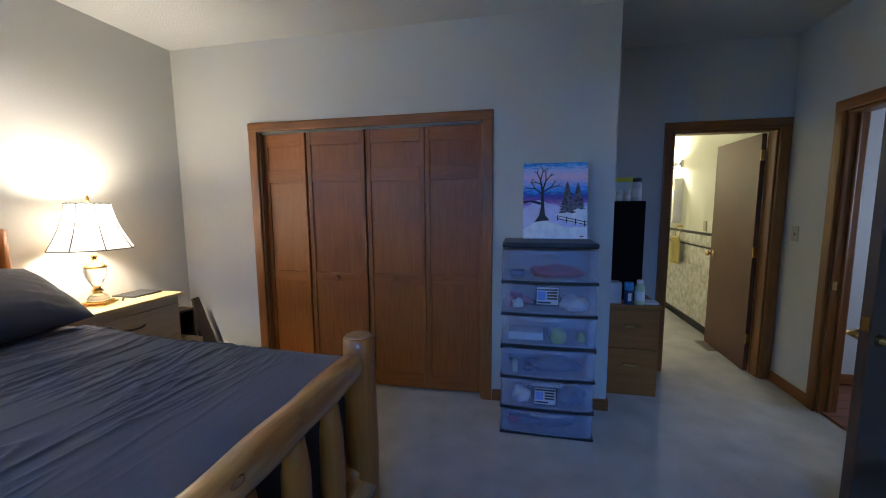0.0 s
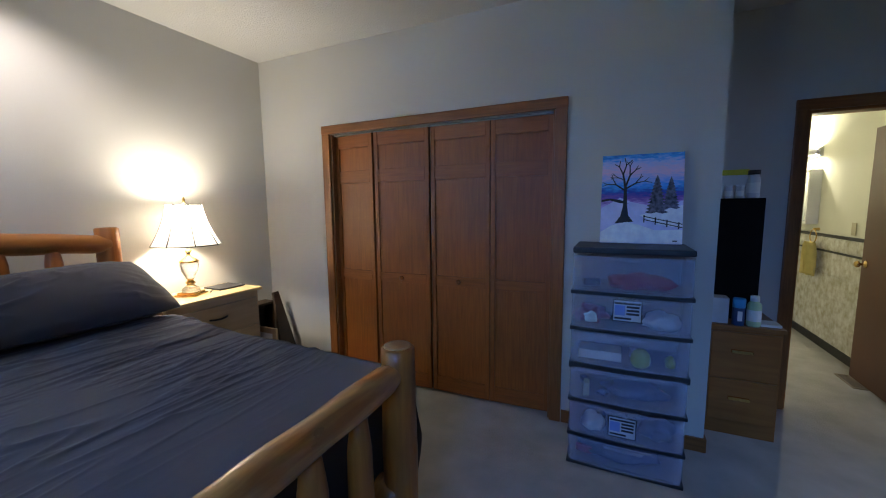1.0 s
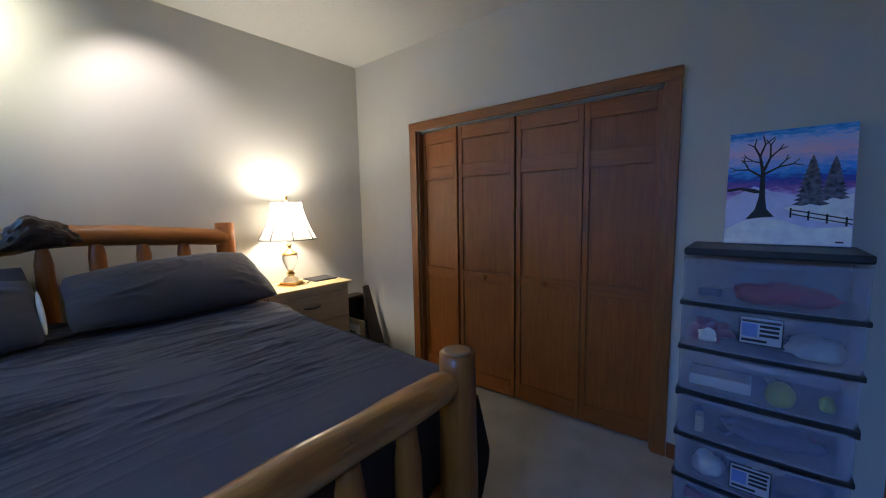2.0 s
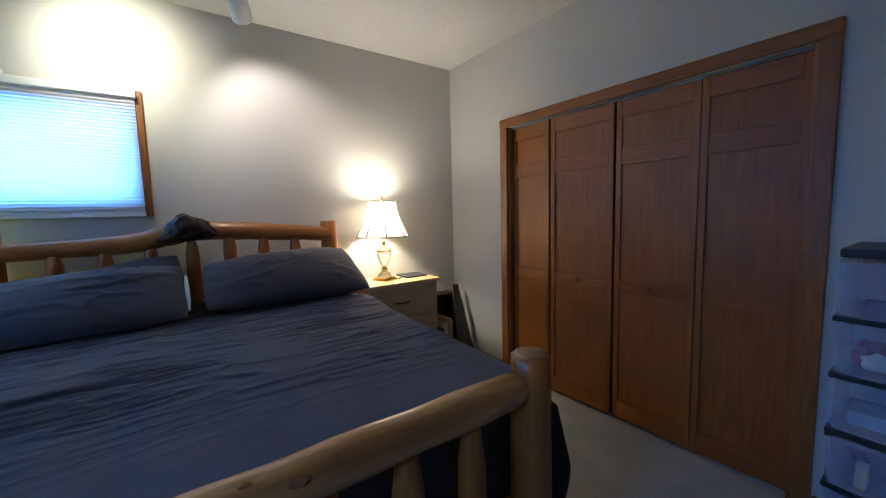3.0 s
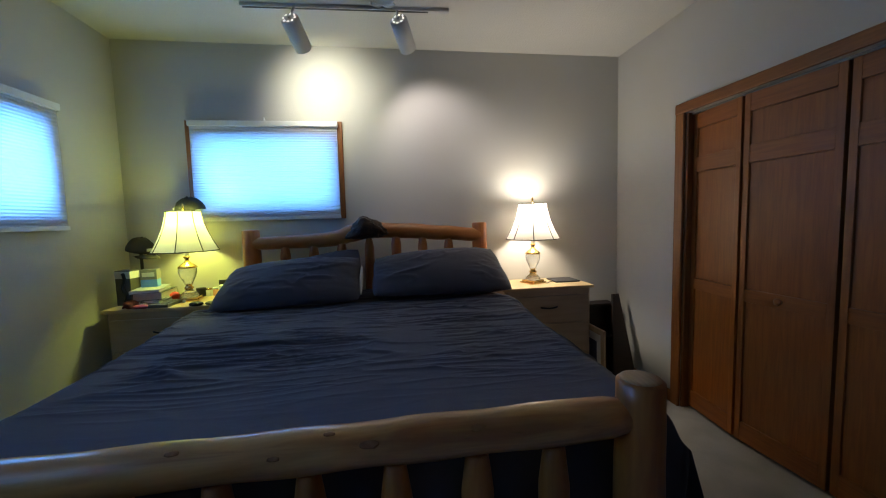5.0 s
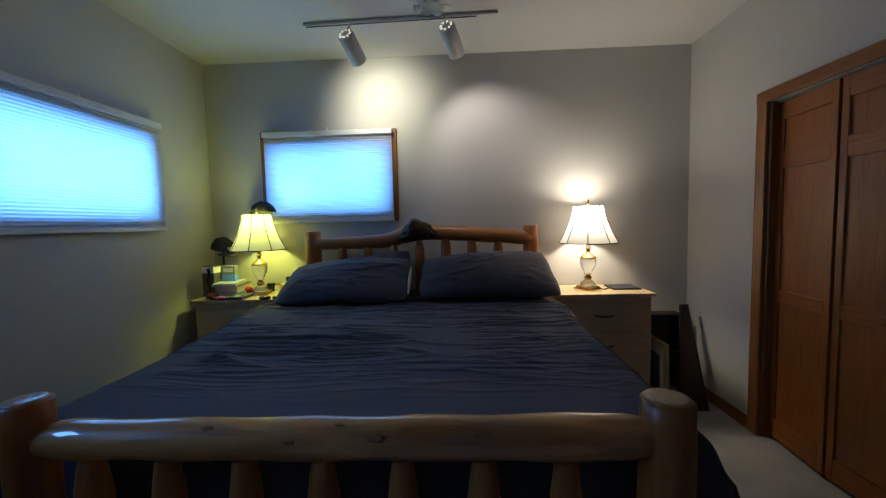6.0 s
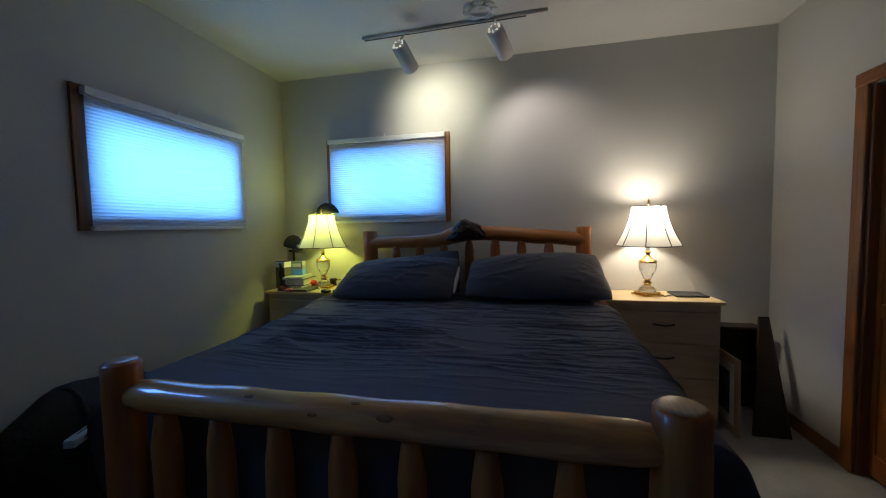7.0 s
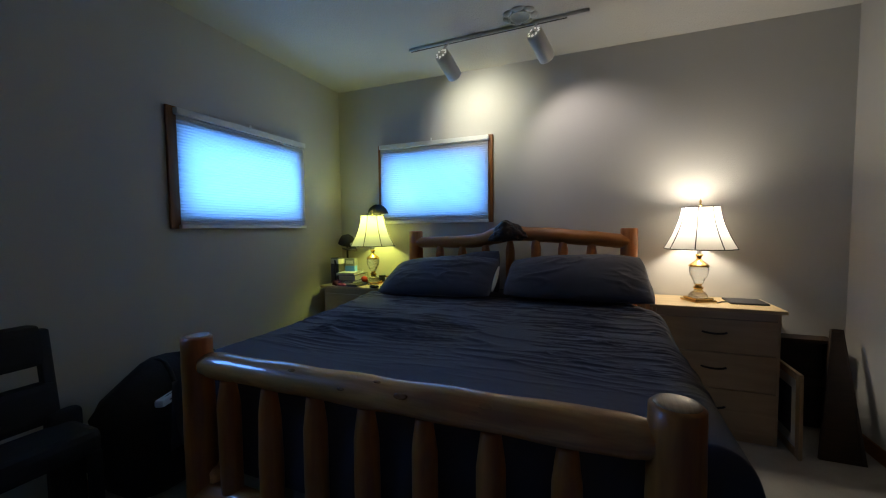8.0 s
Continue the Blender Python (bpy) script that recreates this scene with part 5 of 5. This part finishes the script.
keys = mat("calculator_keys", (0.10, 0.10, 0.11), 0.5, vary=0.2)
pad_case = bpy.data.objects["notebook"]
for i in range(5):
    for j in range(4):
        part("key", boxes((-2.175 + 0.028 * i, -2.157 + 0.028 * i, -0.585 + 0.026 * j, -0.567 + 0.026 * j, NT + 0.022, NT + 0.0245), bevel=0.001), keys, pad_case)
earbud = lump("earbud", (-2.17, -0.455, NT), (0.010, 0.012, 0.011), WHITE, "white earbud lying beside the lamp", "earbud", 6.0, 0.1)
lump("wrapper", (-2.035, -0.645, NT), (0.026, 0.048, 0.014), PINK, "crumpled pink wrapper on the nightstand", "wrapper", 8.0, 0.5)
lump("cloth", (-2.06, -0.725, NT), (0.040, 0.045, 0.030), mat("dark_red_cloth", (0.12, 0.02, 0.03), 0.85, vary=0.3), "crumpled dark red cloth on the nightstand", "cloth", 9.0, 0.5)
lump("key_bunch", (-2.10, -0.675, NT), (0.038, 0.050, 0.022), CHROME, "dull steel bunch of keys", "keys", 11.0, 0.6)

for o in bpy.data.objects:
    if o.name not in LEFT and o.parent is None:
        o.location.y -= 0.05

# ---- corner beside the nightstand ----
DARKW = wood("dark_wood", (0.016, 0.008, 0.004), (0.038, 0.018, 0.009), 0.5, 1)
crate = thing("wooden_crate", "open dark wooden box shelf standing in the corner", "crate")
for row, nm in (((-2.43, -2.30, 2.50, 2.515, 0.0, 0.62), "side"), ((-2.43, -2.30, 2.815, 2.83, 0.0, 0.62), "side"), ((-2.43, -2.30, 2.515, 2.815, 0.60, 0.62), "shelf"), ((-2.43, -2.30, 2.515, 2.815, 0.32, 0.335), "shelf"), ((-2.43, -2.42, 2.515, 2.815, 0.0, 0.60), "back")):
    part(nm, boxes(row, bevel=0.002), DARKW, crate)
PALEF = wood("pale_frame", (0.40, 0.28, 0.16), (0.55, 0.40, 0.25), 0.4, 2)
pf = thing("picture_frame", "pale wooden picture frame leaning on the nightstand", "picture frame", at=pose(-2.34, 2.508, 0.0, 1.0, 0, 0))
for row in ((0, 0.045, 0, 0.02, 0, 0.50), (0.365, 0.41, 0, 0.02, 0, 0.50), (0.045, 0.365, 0, 0.02, 0, 0.045), (0.045, 0.365, 0, 0.02, 0.455, 0.50)):
    part("frame_side", boxes(row, bevel=0.004), PALEF, pf)
part("mat_board", boxes((0.045, 0.365, 0.008, 0.012, 0.045, 0.455)), PAPER, pf, "pale mat board")
part("print", boxes((0.11, 0.30, 0.0065, 0.0078, 0.11, 0.39)), GREYBLUE, pf, "dark print")
bp = thing("dark_board", "dark brown tapered board leaning back in the corner", "board", at=pose(-1.985, 2.625, 0.0, 0, -21, 0))


def tapered(row, bevel=0.0):
    bm = boxes(row, bevel=bevel)
    for v in bm.verts:
        v.co.y += (0.21 - v.co.y) * 0.72 * v.co.z / 0.76 + 0.004 * noise.noise(v.co * 9)
    return bm


part("board", tapered((-0.018, -0.004, 0.012, 0.198, 0.02, 0.74)), DARKW, bp)
for row in ((-0.022, 0.0, 0, 0.02, 0, 0.76), (-0.022, 0.0, 0.19, 0.21, 0, 0.76), (-0.022, 0.0, 0.02, 0.19, 0, 0.02), (-0.022, 0.0, 0.02, 0.19, 0.74, 0.76)):
    part("frame_side", tapered(row, 0.003), DARKW, bp)

# ---- foot of the bed, by the south wall ----
UPH = mat("black_upholstery", (0.012, 0.012, 0.013), 0.7, vary=0.3, bump=0.3, bump_scale=300)
chair = thing("armchair", "black upholstered chair with a slotted back by the wall", "chair")


def pad(row, name, tilt=0.0, about=0.0, bevel=0.03, m=UPH):
    bm = boxes(row, bevel=bevel)
    for v in bm.verts:
        v.co.y -= tilt * (v.co.z - about)
    return part(name, bm, m, chair)


pad((-0.075, 0.55, -0.80, -0.72, 0.79, 0.965), "backrest", 0.10, 0.45)
pad((-0.10, 0.55, -0.79, -0.72, 0.54, 0.72), "backrest", 0.10, 0.45)
for xx in (-0.10, 0.53):
    bm = boxes((xx, xx + 0.04, -0.785, -0.735, 0.0, 0.94), bevel=0.008)
    for v in bm.verts:
        v.co.y -= 0.10 * (v.co.z - 0.45)
        v.co.x += (0.03 if xx > 0 else -0.02) * (1 - v.co.z)
    part("back_post", bm, UPH, chair)
pad((-0.165, -0.05, -0.77, -0.70, 0.0, 0.585), "side_panel", 0.0, 0.0, 0.02)
pad((-0.135, 0.58, -0.74, -0.50, 0.44, 0.54), "seat")
for xx in (-0.13, 0.54):
    pad((xx, xx + 0.04, -0.54, -0.50, 0.0, 0.45), "leg", 0, 0, 0.006)
BAGM = mat("black_nylon", (0.010, 0.009, 0.009), 0.75, vary=0.3, bump=0.4, bump_scale=50)
bag = lump("duffel_bag", (-0.60, -0.745, 0.0), (0.43, 0.18, 0.40), BAGM, "slumped black nylon bag on the carpet", "bag", 14.0, 0.22)
for off in (-0.13, 0.10):
    pts = []
    for k in range(13):
        s = math.pi * k / 12
        pts.append((off + 0.01 * math.sin(3 * s), 0.19 * math.cos(s), 0.10 + 0.27 * math.sin(s)))
    st = part("strap", log(pts, [0.012] * 13, 8, 0.1, off), BAGM, None, "black webbing strap", True)
    st.parent = bag
clasp = part("clasp", boxes((-0.11, 0.11, -0.022, 0.022, -0.018, 0.018), bevel=0.010), WHITE_METAL, None, "pale metal carrying bar with a dark slot")
clasp.parent, clasp.matrix_parent_inverse = bag, Matrix.Translation(bag.location).inverted()
clasp.matrix_basis = pose(-0.475, -0.585, 0.520, 0, 0, 24)
part("slot", boxes((-0.10, 0.06, -0.0235, -0.021, 0.000, 0.006), (-0.10, 0.06, 0.0205, 0.0235, 0.000, 0.006), (-0.10, 0.06, -0.003, 0.003, 0.0175, 0.0188)), BLACK, clasp)
GREYBOX = mat("grey_bin", (0.30, 0.30, 0.32), 0.5, vary=0.15)
for k, (ya, yb, hh) in enumerate(((0.10, 0.45, 0.26), (0.50, 0.85, 0.23), (0.92, 1.25, 0.25))):
    bn = thing("storage_bin", "grey plastic storage bin under the bed", "storage bin", "bins under the bed")
    part("tub", boxes((-1.0, -0.55, ya, yb, 0.0, hh - 0.03), bevel=0.012), GREYBOX, bn)
    part("lid", boxes((-1.01, -0.54, ya - 0.01, yb + 0.01, hh - 0.03, hh), bevel=0.006), GREYBOX, bn)
